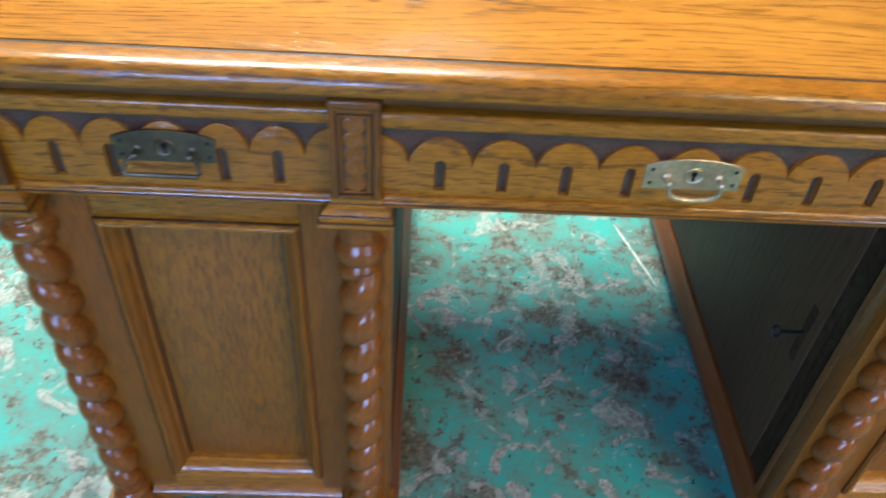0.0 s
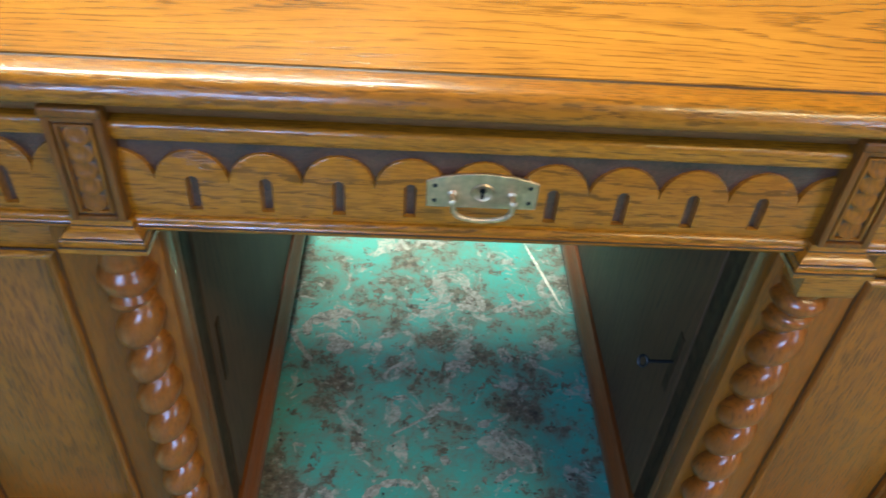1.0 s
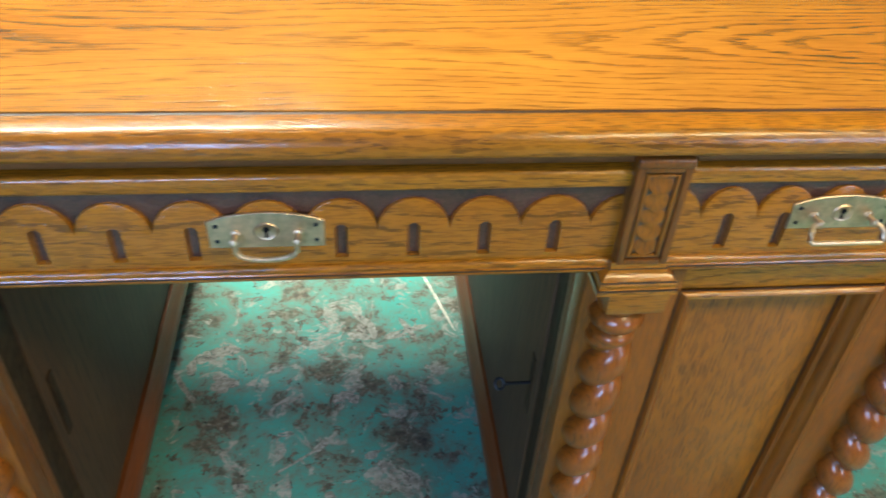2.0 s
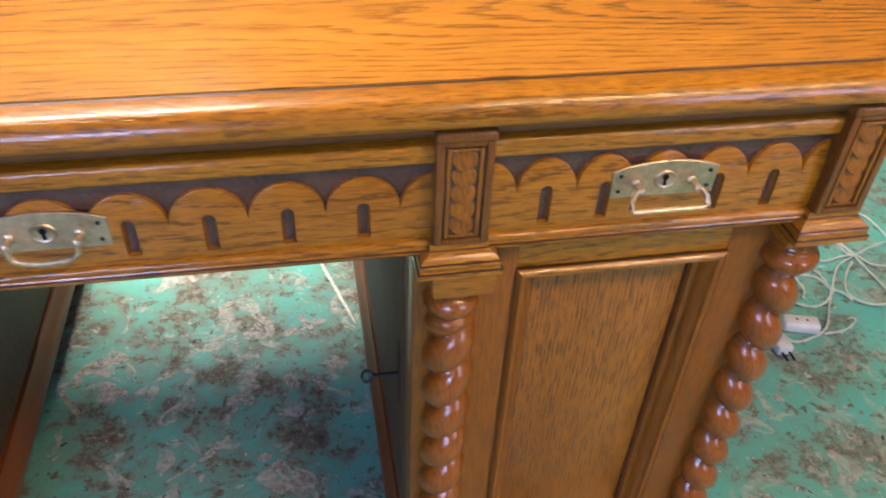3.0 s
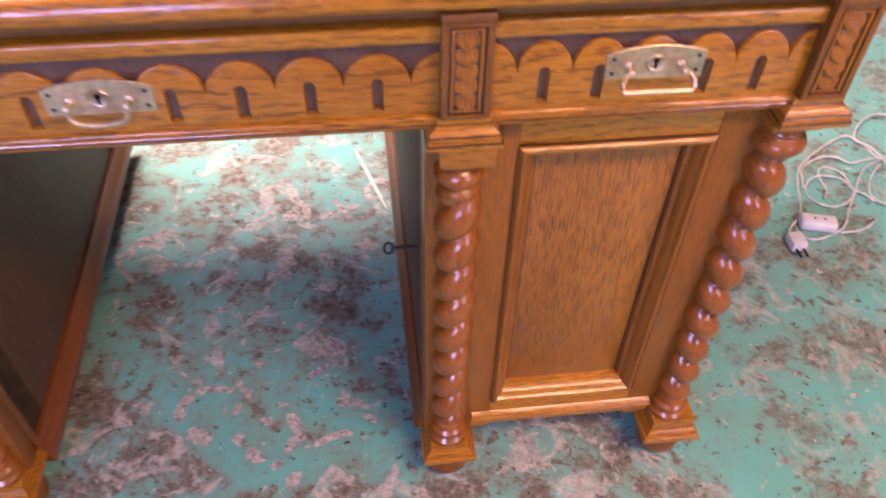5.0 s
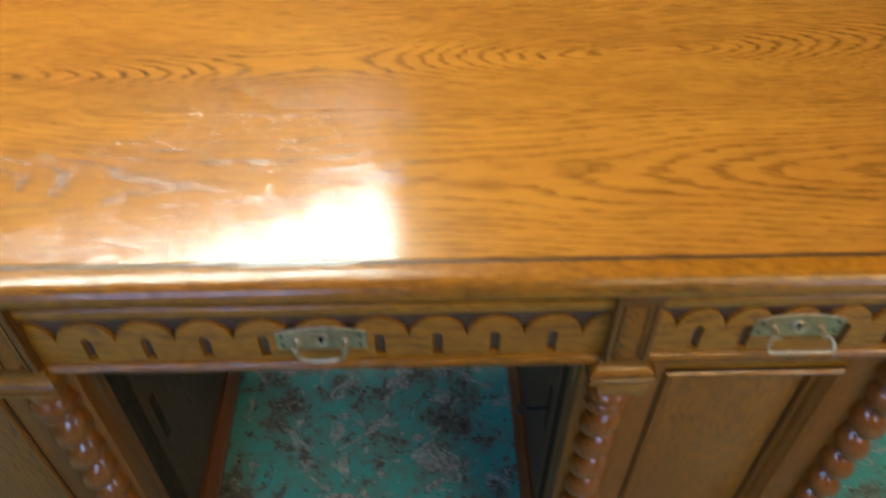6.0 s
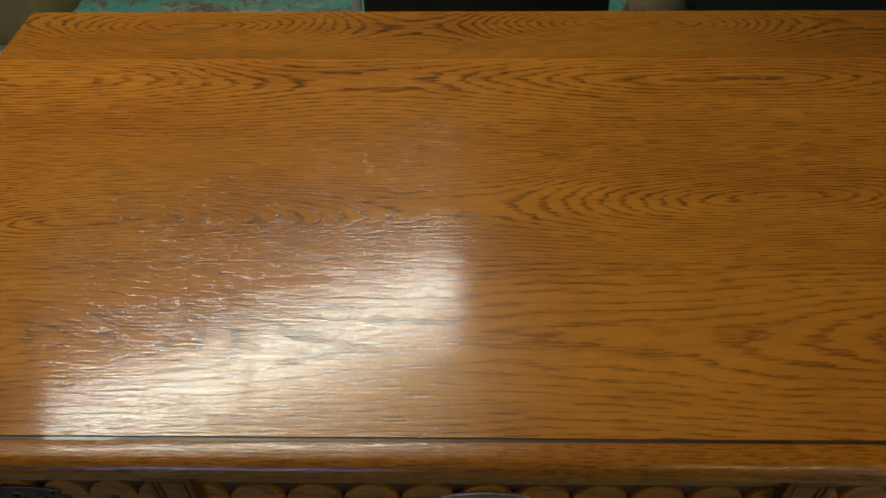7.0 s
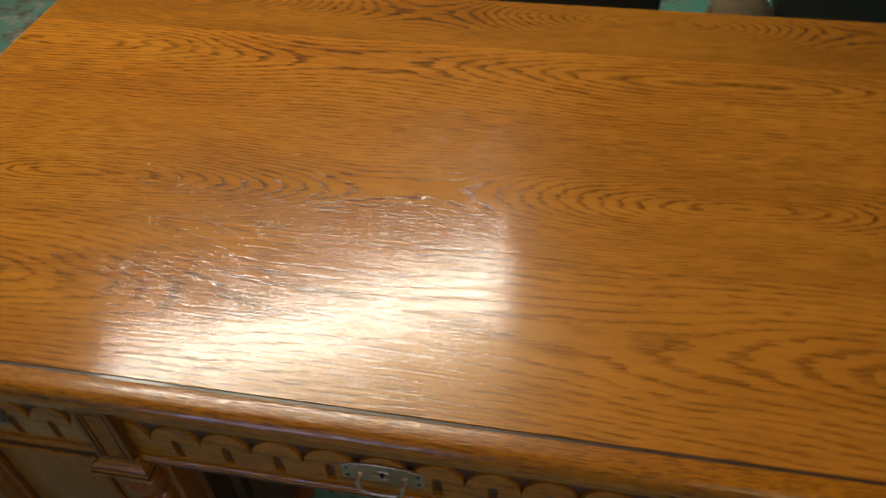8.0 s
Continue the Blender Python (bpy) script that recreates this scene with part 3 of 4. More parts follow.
def column(cx, cy, front=True):
    """Pilaster block with carved scales, moulded capital, single barley twist, base, plinth and bun foot."""
    s = -1 if front else 1
    bm = bmesh.new()
    inner = abs(cx) < KEY_X
    seg, z0, z1 = 28, (0.128 if inner else 0.142), (0.556 if inner else 0.574)
    way = 1 if inner else -1
    sx = cx if inner else cx - math.copysign(0.010, cx)
    dz = 0.008 if inner else 0.020
    rows = 190
    rings = []
    for k in range(rows + 1):
        z = z0 + (z1 - z0) * k / rows
        ph = way * 2 * math.pi * (z - (0.513 if inner else 0.5435)) / 0.0490 - math.pi / 2
        ring = []
        ends = min(1.0, (z - z0) / 0.012, (z1 - z) / 0.012)
        for j in range(seg):
            a = 2 * math.pi * j / seg
            r = 0.0105 + 0.0132 * abs(math.cos((a - ph) / 2)) ** 0.62 * (0.55 + 0.45 * ends)
            ring.append(bm.verts.new((sx + r * math.cos(a), cy + r * math.sin(a), z)))
        rings.append(ring)
    for a, b in zip(rings, rings[1:]):
        for j in range(seg):
            bm.faces.new((a[j], a[(j + 1) % seg], b[(j + 1) % seg], b[j]))
    bm.faces.new(rings[0][::-1])
    bm.faces.new(rings[-1])
    c = part("column", bm, oak_turned, desk, "glossy barley twist turned oak column")
    bm = bmesh.new()
    tall = 0 < cx < KEY_X
    zi = 0.595
    if tall:
        lathe(bm, [(0.012, 0.541), (0.0165, 0.544), (0.0205, 0.5480), (0.0212, 0.552), (0.0195, 0.5560), (0.0160, 0.5585), (0.0165, 0.5605), (0.0220, 0.5650), (0.0252, 0.5710), (0.0248, 0.5765), (0.0205, 0.5815), (0.0180, 0.5835), (0.0195, 0.5870), (0.020, 0.591), (0.019, zi + 0.003)], sx, cy)
    elif inner:
        zi = 0.611
        lathe(bm, [(0.012, 0.541), (0.0180, 0.546), (0.0202, 0.551), (0.0180, 0.5555), (0.0165, 0.558), (0.0195, 0.5605), (0.0245, 0.566), (0.0258, 0.573), (0.0245, 0.580), (0.0205, 0.5845), (0.0190, 0.588), (0.0205, 0.593), (0.0195, 0.598), (0.0185, 0.601), (0.0185, zi + 0.002)], sx, cy)
    else:
        zi = 0.611
        lathe(bm, [(0.012, 0.568), (0.0150, 0.572), (0.0165, 0.5745), (0.0215, 0.5775), (0.0262, 0.5835), (0.0268, 0.589), (0.0245, 0.5945), (0.0205, 0.5970), (0.0195, 0.599), (0.0205, 0.603), (0.0185, 0.607), (0.0185, zi + 0.002)], sx, cy)
    part("neck_ring", bm, oak_turned, c)
    bm = bmesh.new()
    lathe(bm, [(r, z + dz) for r, z in ((0.024, 0.076), (0.0265, 0.081), (0.0265, 0.087), (0.022, 0.092), (0.0235, 0.097), (0.0235, 0.103), (0.0185, 0.108), (0.0195, 0.113), (0.015, 0.121))], sx, cy)
    part("base_ring", bm, oak_turned, c)
    bm = bmesh.new()
    lean = 0.004 if abs(cx) < KEY_X else -0.004
    lean *= 1 if cx > 0 else -1
    hx, hy = (0.0258, 0.0320) if tall else (0.0250, 0.0270)
    loft_squares(bm, [(hx - 0.002, hy - 0.003, zi), (hx - 0.001, hy - 0.0015, zi + 0.002), (hx, hy, zi + (0.008 if tall else 0.004)), (hx + 0.0004, hy + 0.001, 0.6215)], sx + lean * tall, cy + 0.003)
    part("impost", bm, oak_x, c)
    bm = bmesh.new()
    loft_squares(bm, [(0.0330, 0.0335, 0.6212), (0.0345, 0.0350, 0.6218), (0.0345, 0.0350, 0.6262), (0.0326, 0.0330, 0.6275), (0.0330, 0.0335, 0.6325), (0.0300, 0.0300, 0.6375), (0.0255, 0.0255, 0.6400), (0.0240, 0.0244, 0.6430), (0.0240, 0.0244, 0.6495)], cx, cy + 0.003)
    part("capital", bm, oak_x, c)
    for z, hx, hy in ((0.6260, 0.0347, 0.0352), (0.6335, 0.0326, 0.0331), (0.6420, 0.0246, 0.0250)):
        bm = bmesh.new()
        loft_squares(bm, [(hx, hy, z), (hx, hy, z + 0.0011)], cx, cy + 0.003)
        part("capital_groove", bm, groove_dark, c, smooth=False)
    # pilaster: a flat border, a groove, a slim raised frame and a column of overlapping carved scales
    w = 0.0215
    yf = cy + s * 0.0245
    yb = 0.034 if front else 0.69

    def layer(y0, y1):
        return min(yf - s * y0, yf - s * y1), max(yf - s * y0, yf - s * y1)

    part("pilaster", boxed(cx - w, cx + w, min(yf - s * 0.0046, yb), max(yf - s * 0.0046, yb), 0.6495, 0.744), oak_dark, c, smooth=False)
    part("pilaster_ground", boxed(cx - w + 0.004, cx + w - 0.004, *layer(0.0036, 0.0050), 0.6535, 0.738), carved_dark, c, smooth=False)
    for out, wide, lift, low, high in ((0.0, 0.0062, 0.0, 0.6495, 0.744), (0.0078, 0.0034, 0.0004, 0.6568, 0.7372)):
        a, b = -w + out, w - out
        for x0, x1, za, zb in ((a, a + wide, low, high), (b - wide, b, low, high), (a + wide, b - wide, low, low + wide * 0.8), (a + wide, b - wide, high - wide * 0.8, high)):
            bm = bmesh.new()
            box(bm, cx + x0, cx + x1, *layer(lift, 0.0044), za, zb, 0.0011)
            part("pilaster_frame", bm, oak_carved if out else oak_dark, c)
    bm = bmesh.new()
    box(bm, cx - w - 0.0012, cx + w + 0.0012, min(yf + s * 0.0015, 0.034 if front else 0.70), max(yf + s * 0.0015, 0.034 if front else 0.70), 0.7425, 0.7520, 0.003, 3)
    part("pilaster_cap", bm, oak_dark, c)
    for k in range(5):
        # each scale is proud at its round lower rim and dips under the one above
        zc = 0.6680 + k * 0.0148
        bm = bmesh.new()
        n = 20
        rings = []
        for r, sink in ((1.0, 0.0030), (0.93, 0.0012), (0.72, 0.0006), (0.40, 0.0012)):
            rings.append([bm.verts.new((cx + 0.0102 * r * math.cos(2 * math.pi * j / n), yf - s * (sink + 0.0012 + 0.0022 * r * math.sin(2 * math.pi * j / n)), zc + 0.0092 * r * math.sin(2 * math.pi * j / n))) for j in range(n)])
        for p, q in zip(rings, rings[1:]):
            for j in range(n):
                bm.faces.new((p[j], p[(j + 1) % n], q[(j + 1) % n], q[j]))
        bm.faces.new(rings[-1])
        part("carved_scale", bm, oak_carved, c)
    bm = bmesh.new()
    px = cx if inner else cx - math.copysign(0.005, cx)
    hw = 0.036 if inner else 0.040
    loft_squares(bm, [(hw - 0.002, 0.044, 0.0565), (hw + 0.001, 0.047, 0.0585), (hw + 0.001, 0.047, 0.0655), (hw - 0.0015, 0.0445, 0.0685), (hw - 0.0040, 0.0420, 0.0690), (hw - 0.0035, 0.0425, 0.0715), (hw - 0.0045, 0.0415, 0.0740), (hw - 0.0090, 0.0370, 0.0775), (hw - 0.0100, 0.0360, 0.0780 + 0.4 * dz), (hw - 0.0100, 0.0360, 0.0780 + dz)], px, cy + 0.003 - s * 0.008)
    part("plinth", bm, oak_x, c)
    bm = bmesh.new()
    lathe(bm, [(0.018, 0.0), (0.026, 0.004), (0.0315, 0.014), (0.032, 0.024), (0.030, 0.037), (0.023, 0.048), (0.022, 0.0575)], px, cy + 0.003)
    part("bun_foot", bm, oak_dark, c)
    return c


for cx in (COL_IN, COL_OUT, -COL_IN, -COL_OUT):
    column(cx, COL_Y)
    column(cx, 0.735, False)


def frame_mouldings(parent, x0, x1, z0, z1, profile, mat_h, mat_v):
    """Four mitred sticks round a rectangle; profile: (inset, y)."""
    for side in range(4):
        bm = bmesh.new()
        rows = []
        for u, y in profile:
            c = [(x0 + u, z0 + u), (x1 - u, z0 + u), (x1 - u, z1 - u), (x0 + u, z1 - u)]
            a, b = c[side], c[(side + 1) % 4]
            rows.append((bm.verts.new((a[0], y, a[1])), bm.verts.new((b[0], y, b[1]))))
        for r, q in zip(rows, rows[1:]):
            bm.faces.new((r[0], r[1], q[1], q[0]))
        bm.faces.new([r[0] for r in rows][::-1])
        bm.faces.new([r[1] for r in rows])
        bm.faces.new((rows[0][0], rows[-1][0], rows[-1][1], rows[0][1]))
        part("panel_moulding", bm, mat_h if side % 2 == 0 else mat_v, parent)


def pedestal(s):
    """s: +1 or -1, the side of the knee hole."""
    X = lambda a, b: (min(s * a, s * b), max(s * a, s * b))
    bm = bmesh.new()
    box(bm, *X(0.275, 0.620), 0.047, 0.71, 0.085, 0.640)
    p = part("pedestal", bm, oak_old, desk, "oak desk pedestal with a framed front panel", smooth=False)
    for a, b in ((0.2665, 0.357), (0.5535, 0.628)):
        part("stile", boxed(*X(a, b), 0.018, 0.0475, 0.080, 0.636, 0.0015), oak_z, p)
    part("top_rail", boxed(*X(0.357, 0.5535), 0.019, 0.044, 0.592, 0.636, 0.001), oak_x, p)
    bm = bmesh.new()
    run_x(bm, [(0.044, 0.096), (0.014, 0.096), (0.014, 0.106), (0.0095, 0.109), (0.0085, 0.1135), (0.0125, 0.118), (0.018, 0.121), (0.019, 0.125), (0.019, 0.146), (0.044, 0.146)], *X(0.331, 0.585))
    part("bottom_rail", bm, oak_x, p)
    x0, x1 = X(0.357, 0.5535)
    frame_mouldings(p, x0, x1, 0.146, 0.592, [(-0.0006, 0.046), (-0.0006, 0.0180), (0.0005, 0.0150), (0.004, 0.0125), (0.0075, 0.0135), (0.0095, 0.0175), (0.011, 0.0185), (0.0145, 0.0225), (0.0165, 0.0290), (0.0205, 0.0310), (0.0215, 0.0395), (0.0225, 0.046)], oak_x, oak_z)
    part("front_panel", boxed(x0 + 0.018, x1 - 0.018, 0.038, 0.046, 0.164, 0.574, 0.001), oak_panel, p, "quarter grained oak panel")
    # the moulding's shade on the panel edges, put in as thin dark strips
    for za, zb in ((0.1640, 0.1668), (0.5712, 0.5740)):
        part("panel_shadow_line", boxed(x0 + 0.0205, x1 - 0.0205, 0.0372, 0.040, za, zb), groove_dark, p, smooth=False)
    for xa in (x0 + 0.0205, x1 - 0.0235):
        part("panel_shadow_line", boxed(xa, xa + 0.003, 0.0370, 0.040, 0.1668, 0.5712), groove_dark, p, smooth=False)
    for za in (0.1452, 0.5914):
        part("dark_joint", boxed(x0, x1, 0.0160, 0.02, za, za + 0.0012), groove_dark, p, smooth=False)
    for xa, xb in ((0.3560, 0.3572), (0.5533, 0.5545)):
        part("dark_joint", boxed(*X(xa, xb), 0.0165, 0.02, 0.146, 0.592), groove_dark, p, smooth=False)
    # knee-hole side: door with dark lock edge, base rail and back post
    part("side_door", boxed(*X(0.2695, 0.276), 0.105, 0.66, 0.095, 0.630, 0.001), oak_old, p, "dull brown side door of the pedestal")
    part("door_gap", boxed(*X(0.272, 0.276), 0.060, 0.1045, 0.09, 0.632), strip_dark, p, smooth=False)
    part("lock_strip", boxed(*X(0.2705, 0.2725), 0.066, 0.084, 0.14, 0.60, 0.0006), strip_dark, p)
    part("side_edge", boxed(*X(0.266, 0.276), 0.0478, 0.060, 0.088, 0.634, 0.001), slot_dark, p)
    bm = bmesh.new()
    run_y(bm, [(s * x, z) for x, z in ((0.276, 0.040), (0.256, 0.040), (0.2535, 0.044), (0.2535, 0.064), (0.257, 0.070), (0.263, 0.078), (0.266, 0.088), (0.276, 0.088))], 0.05, 0.778)
    part("base_rail", bm, oak_red, p, "reddish stained base moulding")
    bm = bmesh.new()
    run_y(bm, [(s * x, z) for x, z in ((0.616, 0.040), (0.628, 0.040), (0.628, 0.064), (0.621, 0.080), (0.616, 0.088))], 0.05, 0.735)
    part("base_rail", bm, oak_red, p)
    part("back_board", boxed(*X(0.2665, 0.628), 0.71, 0.735, 0.06, 0.64), oak_old, p, smooth=False)
    return p


pedestal(1)
pedestal(-1)


def door_key(s):
    k = new("door_key")
    tagged(k, "dark iron key standing in the pedestal door lock", "key")
    k.location = (s * 0.2695, 0.128, 0.347)
    bm = bmesh.new()
    lathe(bm, [(0.0001, 0.0), (0.0022, 0.0), (0.0022, 0.028), (0.003, 0.0285), (0.003, 0.0305), (0.0022, 0.031), (0.0022, 0.033)], seg=10)
    bmesh.ops.rotate(bm, verts=bm.verts, matrix=Matrix.Rotation(radians(-90 * s), 3, "Y"))
    part("shank", bm, iron, k)
    tube("bow", [(-s * (0.038 - 0.0055 * math.cos(2 * math.pi * j / 16)), 0.004 * math.sin(2 * math.pi * j / 16), 0.0055 * math.sin(2 * math.pi * j / 16)) for j in range(17)], 0.0019, iron, k)
    bm = bmesh.new()
    box(bm, -0.0012, 0.0008, -0.008, 0.008, -0.05, 0.045, 0.0006)
    part("escutcheon", bm, strip_dark, k)
    return k


door_key(1)
escutcheon_left = tagged(part("keyhole_plate", boxed(-0.2696, -0.2672, 0.121, 0.135, 0.298, 0.395, 0.0006), strip_dark), "dark iron keyhole plate on the pedestal door", "keyhole plate")

# ---- things on the floor ----
def power_cord():
    c = new("power_cord")
    tagged(c, "tangled grey extension cord lying on the floor", "cord")
    # the lay of the cord on the floor, lead by lead
    outer = [(1.005, 0.398), (1.011, 0.423), (1.052, 0.464), (1.079, 0.535), (1.100, 0.585), (1.135, 0.620), (1.193, 0.661), (1.243, 0.685), (1.266, 0.674), (1.284, 0.647), (1.293, 0.610), (1.344, 0.625), (1.399, 0.643)]
    far = [(1.401, 0.646), (1.406, 0.682), (1.406, 0.731), (1.378, 0.749), (1.343, 0.750), (1.299, 0.720), (1.268, 0.673), (1.284, 0.647), (1.297, 0.609), (1.301, 0.560), (1.300, 0.508), (1.296, 0.482)]
    wide = [(1.088, 0.533), (1.112, 0.592), (1.159, 0.622), (1.196, 0.618), (1.221, 0.599), (1.269, 0.610), (1.299, 0.605), (1.314, 0.576), (1.359, 0.565), (1.383, 0.552), (1.374, 0.522), (1.333, 0.476), (1.282, 0.464), (1.244, 0.463), (1.224, 0.480), (1.221, 0.512), (1.244, 0.553), (1.285, 0.592)]
    coil = [(1.120, 0.502), (1.136, 0.526), (1.134, 0.561), (1.147, 0.586), (1.169, 0.592), (1.189, 0.571), (1.186, 0.532), (1.185, 0.509), (1.161, 0.487), (1.123, 0.473), (1.096, 0.490), (1.090, 0.524), (1.112, 0.556), (1.141, 0.564), (1.180, 0.554), (1.190, 0.517)]
    down = [(1.297, 0.609), (1.247, 0.583), (1.214, 0.548), (1.187, 0.509), (1.158, 0.471), (1.127, 0.427), (1.104, 0.408), (1.063, 0.396), (1.035, 0.396), (1.024, 0.413), (1.030, 0.436)]
    tail = [(1.109, 0.407), (1.151, 0.407), (1.185, 0.426), (1.190, 0.438), (1.173, 0.436)]
    leads = [outer, far, wide, coil, down, tail, [(1.192, 0.516), (1.205, 0.500), (1.216, 0.478)]]
    for n, lead in enumerate(leads):
        P = [Vector((x, y, 0.003)) for x, y in lead]
        P = [P[0] * 2 - P[1]] + P + [P[-1] * 2 - P[-2]]
        pts = []
        for p0, p1, p2, p3 in zip(P, P[1:], P[2:], P[3:]):
            for k in range(6):
                t = k / 6
                pts.append(0.5 * (2 * p1 + (p2 - p0) * t + (2 * p0 - 5 * p1 + 4 * p2 - p3) * t * t + (3 * p1 - p0 - 3 * p2 + p3) * t * t * t))
        pts = [p + Vector((0, 0, 0.0028 * (1 + math.sin(k * 0.31 + n)))) for k, p in enumerate(pts)]
        for side in (0.0, math.pi):
            strand = []
            for k, p in enumerate(pts):
                t = (pts[min(k + 1, len(pts) - 1)] - pts[max(k - 1, 0)]).normalized()
                off = Vector((-t.y, t.x, 0)).normalized()
                a = 0.75 * k + side
                strand.append(p + 0.0013 * (off * math.cos(a) + Vector((0, 0, math.sin(a)))))
            tube("cord", strand, 0.0016, cord_mat, c, seg=6)
    bm = bmesh.new()
    box(bm, -0.034, 0.034, -0.016, 0.016, 0.0, 0.024, 0.007, 3)
    bmesh.ops.rotate(bm, verts=bm.verts, matrix=Matrix.Rotation(radians(-16), 3, "Z"))
    bmesh.ops.translate(bm, verts=bm.verts, vec=(1.068, 0.428, 0.001))
    block = part("socket_block", bm, plug_mat, c, "white plastic socket block")
    for dx in (-0.009, 0.009):
        bm = bmesh.new()
        lathe(bm, [(0.0024, 0.0), (0.0024, 0.0006), (0.0012, 0.0007)], 1.068 + dx, 0.428 - 0.28 * dx, 10)
        bmesh.ops.translate(bm, verts=bm.verts, vec=(0, 0, 0.0248))
        part("socket_hole", bm, black_gap, block)
    bm = bmesh.new()
    box(bm, -0.015, 0.015, -0.018, 0.018, 0.0, 0.022, 0.005, 2)
    bmesh.ops.translate(bm, verts=bm.verts, vec=(1.006, 0.385, 0.001))
    pl = part("plug", bm, plug_mat, c, "white two pin plug")
    for dx in (-0.007, 0.007):
        bm = bmesh.new()
        lathe(bm, [(0.0022, 0.0), (0.0022, 0.019), (0.001, 0.021)], seg=8)
        bmesh.ops.rotate(bm, verts=bm.verts, matrix=Matrix.Rotation(radians(90), 3, "X"))
        bmesh.ops.translate(bm, verts=bm.verts, vec=(1.006 + dx, 0.367, 0.010))
        part("prong", bm, iron, pl)
    return c


power_cord()


smear_level = [0.0004]


def smear(pts, w, material=pale_mat, label="pale plaster smear dried on the floor"):
    bm = bmesh.new()
    smear_level[0] += 0.00001
    rng = random.Random(int(1e6 * smear_level[0]))
    rows = []
    for k, (x, y) in enumerate(pts):
        q, r = pts[min(k + 1, len(pts) - 1)], pts[max(k - 1, 0)]
        t = Vector((q[0] - r[0], q[1] - r[1], 0)).normalized()
        nrm = Vector((-t.y, t.x, 0))
        taper = min(1.0, 0.25 + 1.6 * math.sin(math.pi * k / (len(pts) - 1)))
        lift = Vector((x, y, smear_level[0]))
        rows.append((bm.verts.new(lift + nrm * w * taper * rng.uniform(0.65, 1.0)), bm.verts.new(lift - nrm * w * taper * rng.uniform(0.65, 1.0))))
    for a, b in zip(rows, rows[1:]):
        bm.faces.new((a[0], a[1], b[1], b[0]))
    ob = part("plaster_smear", bm, material, smooth=False)
    return tagged(ob, label, "smear", kind="stuff")


def streak(a, b, w, n=8, bend=0.0, material=pale_mat):
    n *= 3
    dx, dy = b[0] - a[0], b[1] - a[1]
    smear([(a[0] + dx * k / n - dy * bend * math.sin(math.pi * k / n), a[1] + dy * k / n + dx * bend * math.sin(math.pi * k / n)) for k in range(n + 1)], w, material)


streak((0.190, 0.748), (0.246, 0.558), 0.0038, 10, 0.0, drip_mat)
streak((0.112, 0.551), (0.195, 0.577), 0.0075)
streak((0.143, 0.598), (0.172, 0.540), 0.0065)
streak((0.055, 0.613), (0.094, 0.543), 0.0090, 8, 0.15)
streak((-0.228, 0.502), (-0.147, 0.530), 0.0150, 8, 0.1)
streak((-0.258, 0.482), (-0.213, 0.409), 0.0055)
streak((-0.072, 0.260), (0.000, 0.307), 0.0028)
streak((-0.010, 0.300), (0.012, 0.322), 0.0080, 5)
streak((-0.190, 0.450), (-0.160, 0.435), 0.0130, 5)
streak((0.020, 0.400), (0.060, 0.395), 0.0120, 6, 0.4)
streak((0.410, 0.085), (0.434, -0.030), 0.0022, 9)
streak((1.020, 0.030), (1.045, 0.015), 0.0150, 5)
streak((-0.765, 0.135), (-0.755, 0.105), 0.0065, 5)
streak((0.065, 0.119), (0.088, 0.069), 0.0110, 6, 0.0)
streak((0.102, 0.056), (0.163, 0.073), 0.0080, 6, 0.1)
streak((0.135, 0.129), (0.182, 0.126), 0.0080, 6, 0.0)
streak((0.093, 0.181), (0.127, 0.205), 0.0070, 6, 0.0)
streak((-0.100, 0.118), (-0.082, 0.170), 0.0100, 6, 0.2)
streak((-0.084, 0.170), (-0.030, 0.171), 0.0080, 6, 0.1)
streak((-0.019, 0.190), (0.004, 0.148), 0.0060, 6, 0.0)
streak((-0.086, 0.105), (-0.052, 0.078), 0.0150, 6, 0.0)
streak((-0.173, 0.165), (-0.152, 0.139), 0.0100, 6, 0.0)
streak((-0.132, 0.244), (-0.107, 0.239), 0.0060, 6, 0.0)
streak((-0.023, 0.125), (-0.010, 0.139), 0.0080, 6, 0.0)
streak((0.019, 0.106), (0.042, 0.107), 0.0080, 6, 0.0)
streak((0.011, 0.224), (0.022, 0.209), 0.0080, 6, 0.0)
streak((0.120, 0.455), (0.133, 0.420), 0.0120, 6, 0.0)
streak((0.171, 0.438), (0.181, 0.408), 0.0060, 6, 0.0)
streak((0.044, 0.563), (0.086, 0.547), 0.0100, 6, 0.0)
streak((-0.189, 0.469), (-0.143, 0.445), 0.0110, 6, 0.0)
streak((0.093, 0.277), (0.100, 0.252), 0.0050, 6, 0.0)
streak((0.111, 0.547), (0.154, 0.553), 0.0060, 6, 0.0)
streak((1.027, 0.033), (1.048, 0.014), 0.0140, 6, 0.0)
streak((1.016, -0.005), (1.019, -0.018), 0.0090, 6, 0.0)
streak((1.180, 0.272), (1.213, 0.256), 0.0090, 6, 0.0)
streak((0.955, 0.057), (0.972, 0.056), 0.0050, 6, 0.0)
streak((1.024, 0.142), (1.036, 0.137), 0.0050, 6, 0.0)


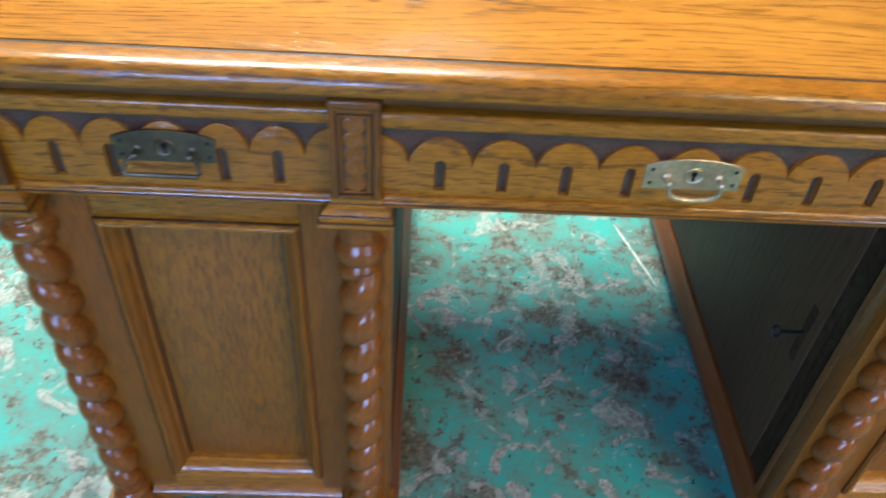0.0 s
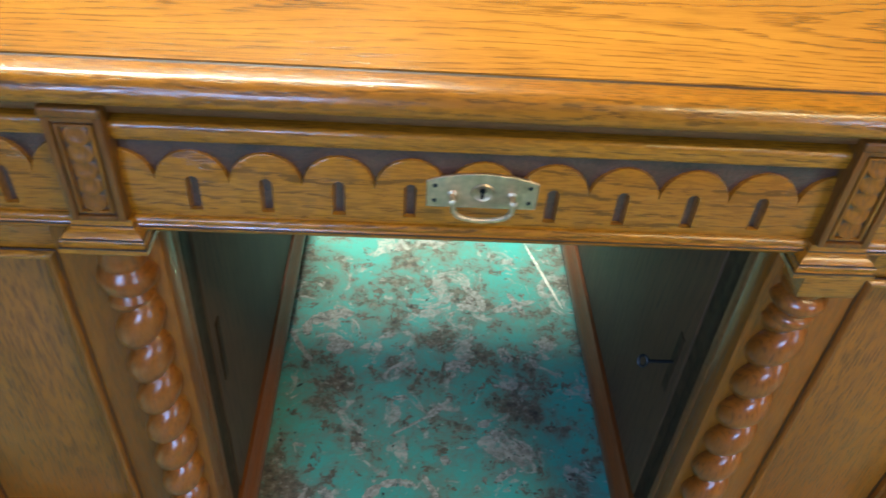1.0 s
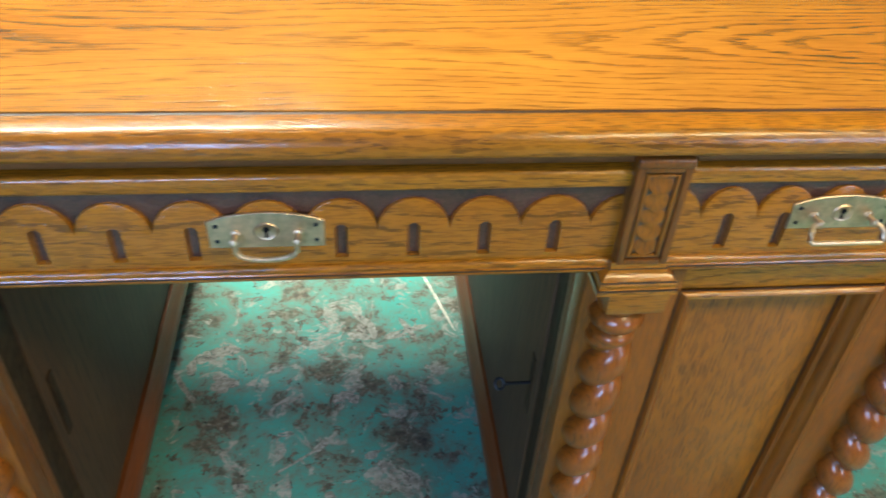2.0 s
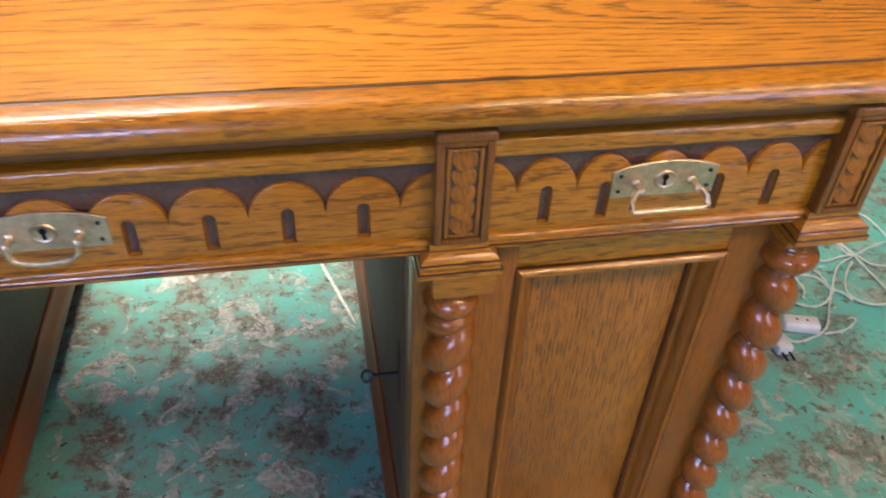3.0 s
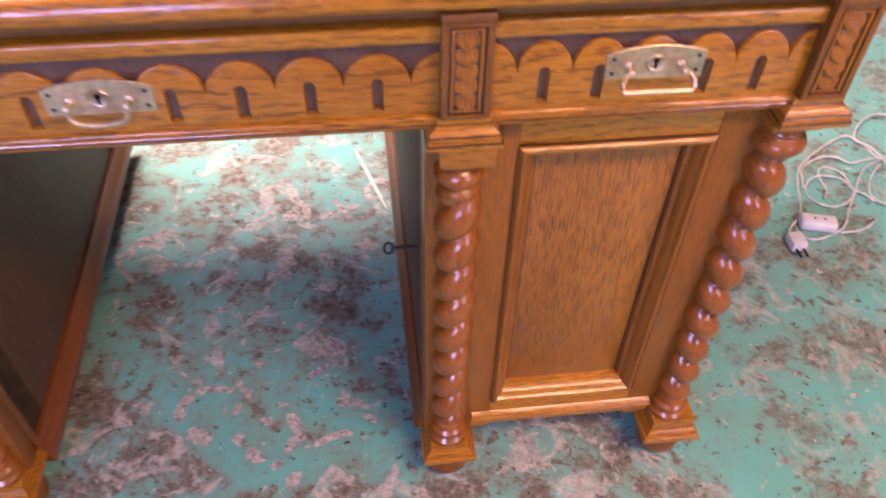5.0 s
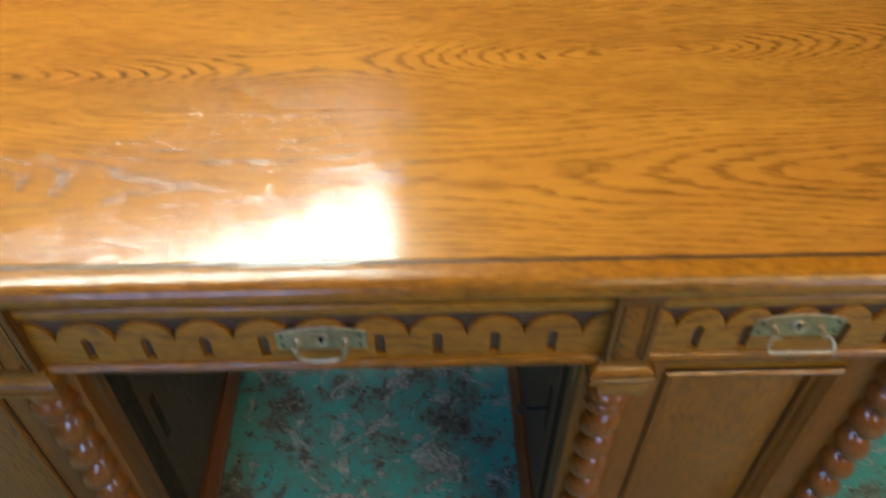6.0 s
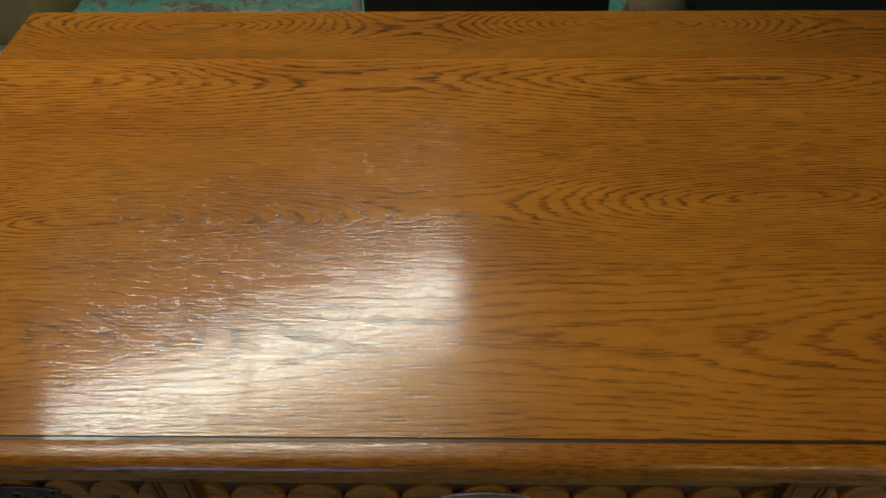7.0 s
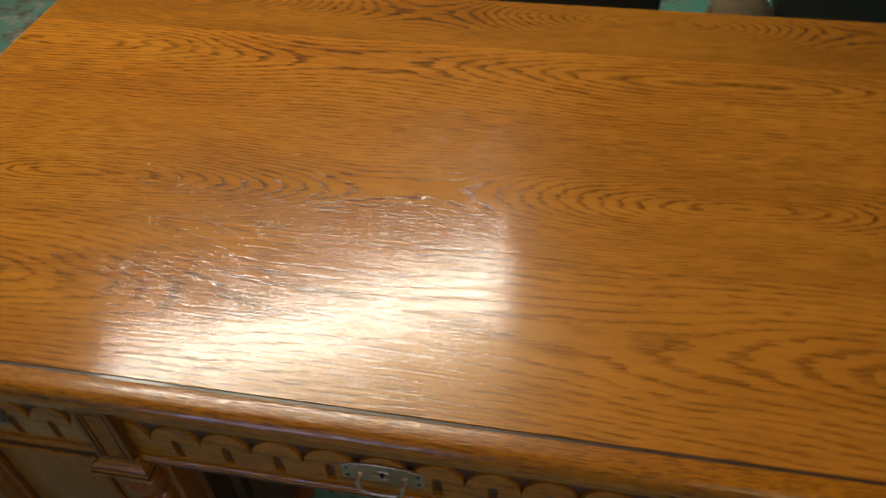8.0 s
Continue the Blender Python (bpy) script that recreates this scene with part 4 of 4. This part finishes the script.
def flakes(count, x0, x1, y0, y1, size, seed):
    """Ragged little splashes of dried plaster, strewn in drifts."""
    rng = random.Random(seed)
    bm = bmesh.new()
    made = 0
    while made < count:
        x, y = rng.uniform(x0, x1), rng.uniform(y0, y1)
        if noise.noise(Vector((x * 5.0, y * 5.0, seed))) < rng.uniform(-0.35, 0.45):
            continue
        made += 1
        r = size * rng.uniform(0.35, 1.0) ** 2
        turn, thin = rng.uniform(0, math.pi), rng.uniform(0.22, 0.8)
        n = 15
        pts = []
        for j in range(n):
            a = 2 * math.pi * j / n
            q = r * (0.62 + 0.75 * abs(noise.noise(Vector((2.2 * math.cos(a), 2.2 * math.sin(a), made * 3.7)))) + rng.uniform(-0.12, 0.12))
            px, py = q * math.cos(a), thin * q * math.sin(a)
            pts.append((x + px * math.cos(turn) - py * math.sin(turn), y + px * math.sin(turn) + py * math.cos(turn)))
        z = 0.0003 + 0.0000005 * made
        rim = [bm.verts.new((px, py, 0.0001)) for px, py in pts]
        crest = [bm.verts.new((x + (px - x) * 0.86, y + (py - y) * 0.86, z)) for px, py in pts]
        for j in range(n):
            bm.faces.new((rim[j], rim[(j + 1) % n], crest[(j + 1) % n], crest[j]))
        bm.faces.new(crest)
    return tagged(part("plaster_flakes", bm, pale_mat, smooth=False), "small pale plaster flakes strewn over the floor", "flakes", kind="stuff")


flakes(60, -0.28, 0.30, -0.15, 0.85, 0.022, 3)
flakes(70, 0.62, 1.50, -0.25, 0.75, 0.013, 5)
flakes(40, -1.20, -0.62, -0.05, 0.90, 0.012, 8)
flakes(25, 0.28, 0.65, -0.25, 0.05, 0.012, 11)

# ---- behind the desk ----
tagged(part("low_cabinet", boxed(-0.24, 0.317, 1.27, 1.70, 0.0, 0.66, 0.008), dark_mat), "dark stained low cabinet behind the desk", "cabinet")
tagged(part("white_board", boxed(-0.268, -0.2465, 1.285, 1.297, 0.0, 0.60, 0.001), plug_mat), "narrow white board standing beside the low cabinet", "board")
tagged(part("cardboard_box", boxed(-1.72, -1.43, 2.02, 2.5, 0.0, 0.45, 0.006), card_mat), "brown cardboard box on the workshop floor", "box")
tagged(part("dark_crate", boxed(-1.41, -1.20, 2.36, 2.7, 0.0, 0.4, 0.006), dark_mat), "dark wooden crate beside the cardboard box", "crate")
# added dark block with a lid, standing in for the floor's soft shade
shade_chest = tagged(part("shade_chest", boxed(1.72, 2.60, 1.00, 1.90, 0.0, 0.44, 0.01), dark_mat), "dark chest added in place of the shaded floor corner", "chest")
part("lid", boxed(1.705, 2.615, 0.985, 1.915, 0.443, 0.50, 0.012), dark_mat, shade_chest)
tagged(part("dark_cupboard", boxed(0.80, 2.2, 2.16, 2.6, 0.0, 0.9, 0.01), dark_mat), "tall dark cupboard against the workshop wall", "cupboard")


def cloth_bundle(x, y):
    """A slumped sack: a lumpy mound with folds."""
    bm = bmesh.new()
    rings = []
    for k in range(9):
        f = k / 8
        r = math.cos(f * math.pi / 2) ** 0.6
        rings.append([bm.verts.new((x + 0.11 * r * math.cos(a) * (1 + 0.12 * math.sin(3 * a + k)), y + 0.09 * r * math.sin(a) * (1 + 0.15 * math.sin(4 * a + 1.3 * k)), 0.17 * f + 0.01 * math.sin(5 * a) * f)) for a in [2 * math.pi * j / 20 for j in range(20)]])
    for a, b in zip(rings, rings[1:]):
        for j in range(20):
            bm.faces.new((a[j], a[(j + 1) % 20], b[(j + 1) % 20], b[j]))
    bm.faces.new(rings[0][::-1])
    bm.faces.new(rings[-1])
    tagged(part("cloth_sack", bm, sack_mat), "tan cloth sack slumped on the floor", "sack")


cloth_bundle(0.67, 2.20)
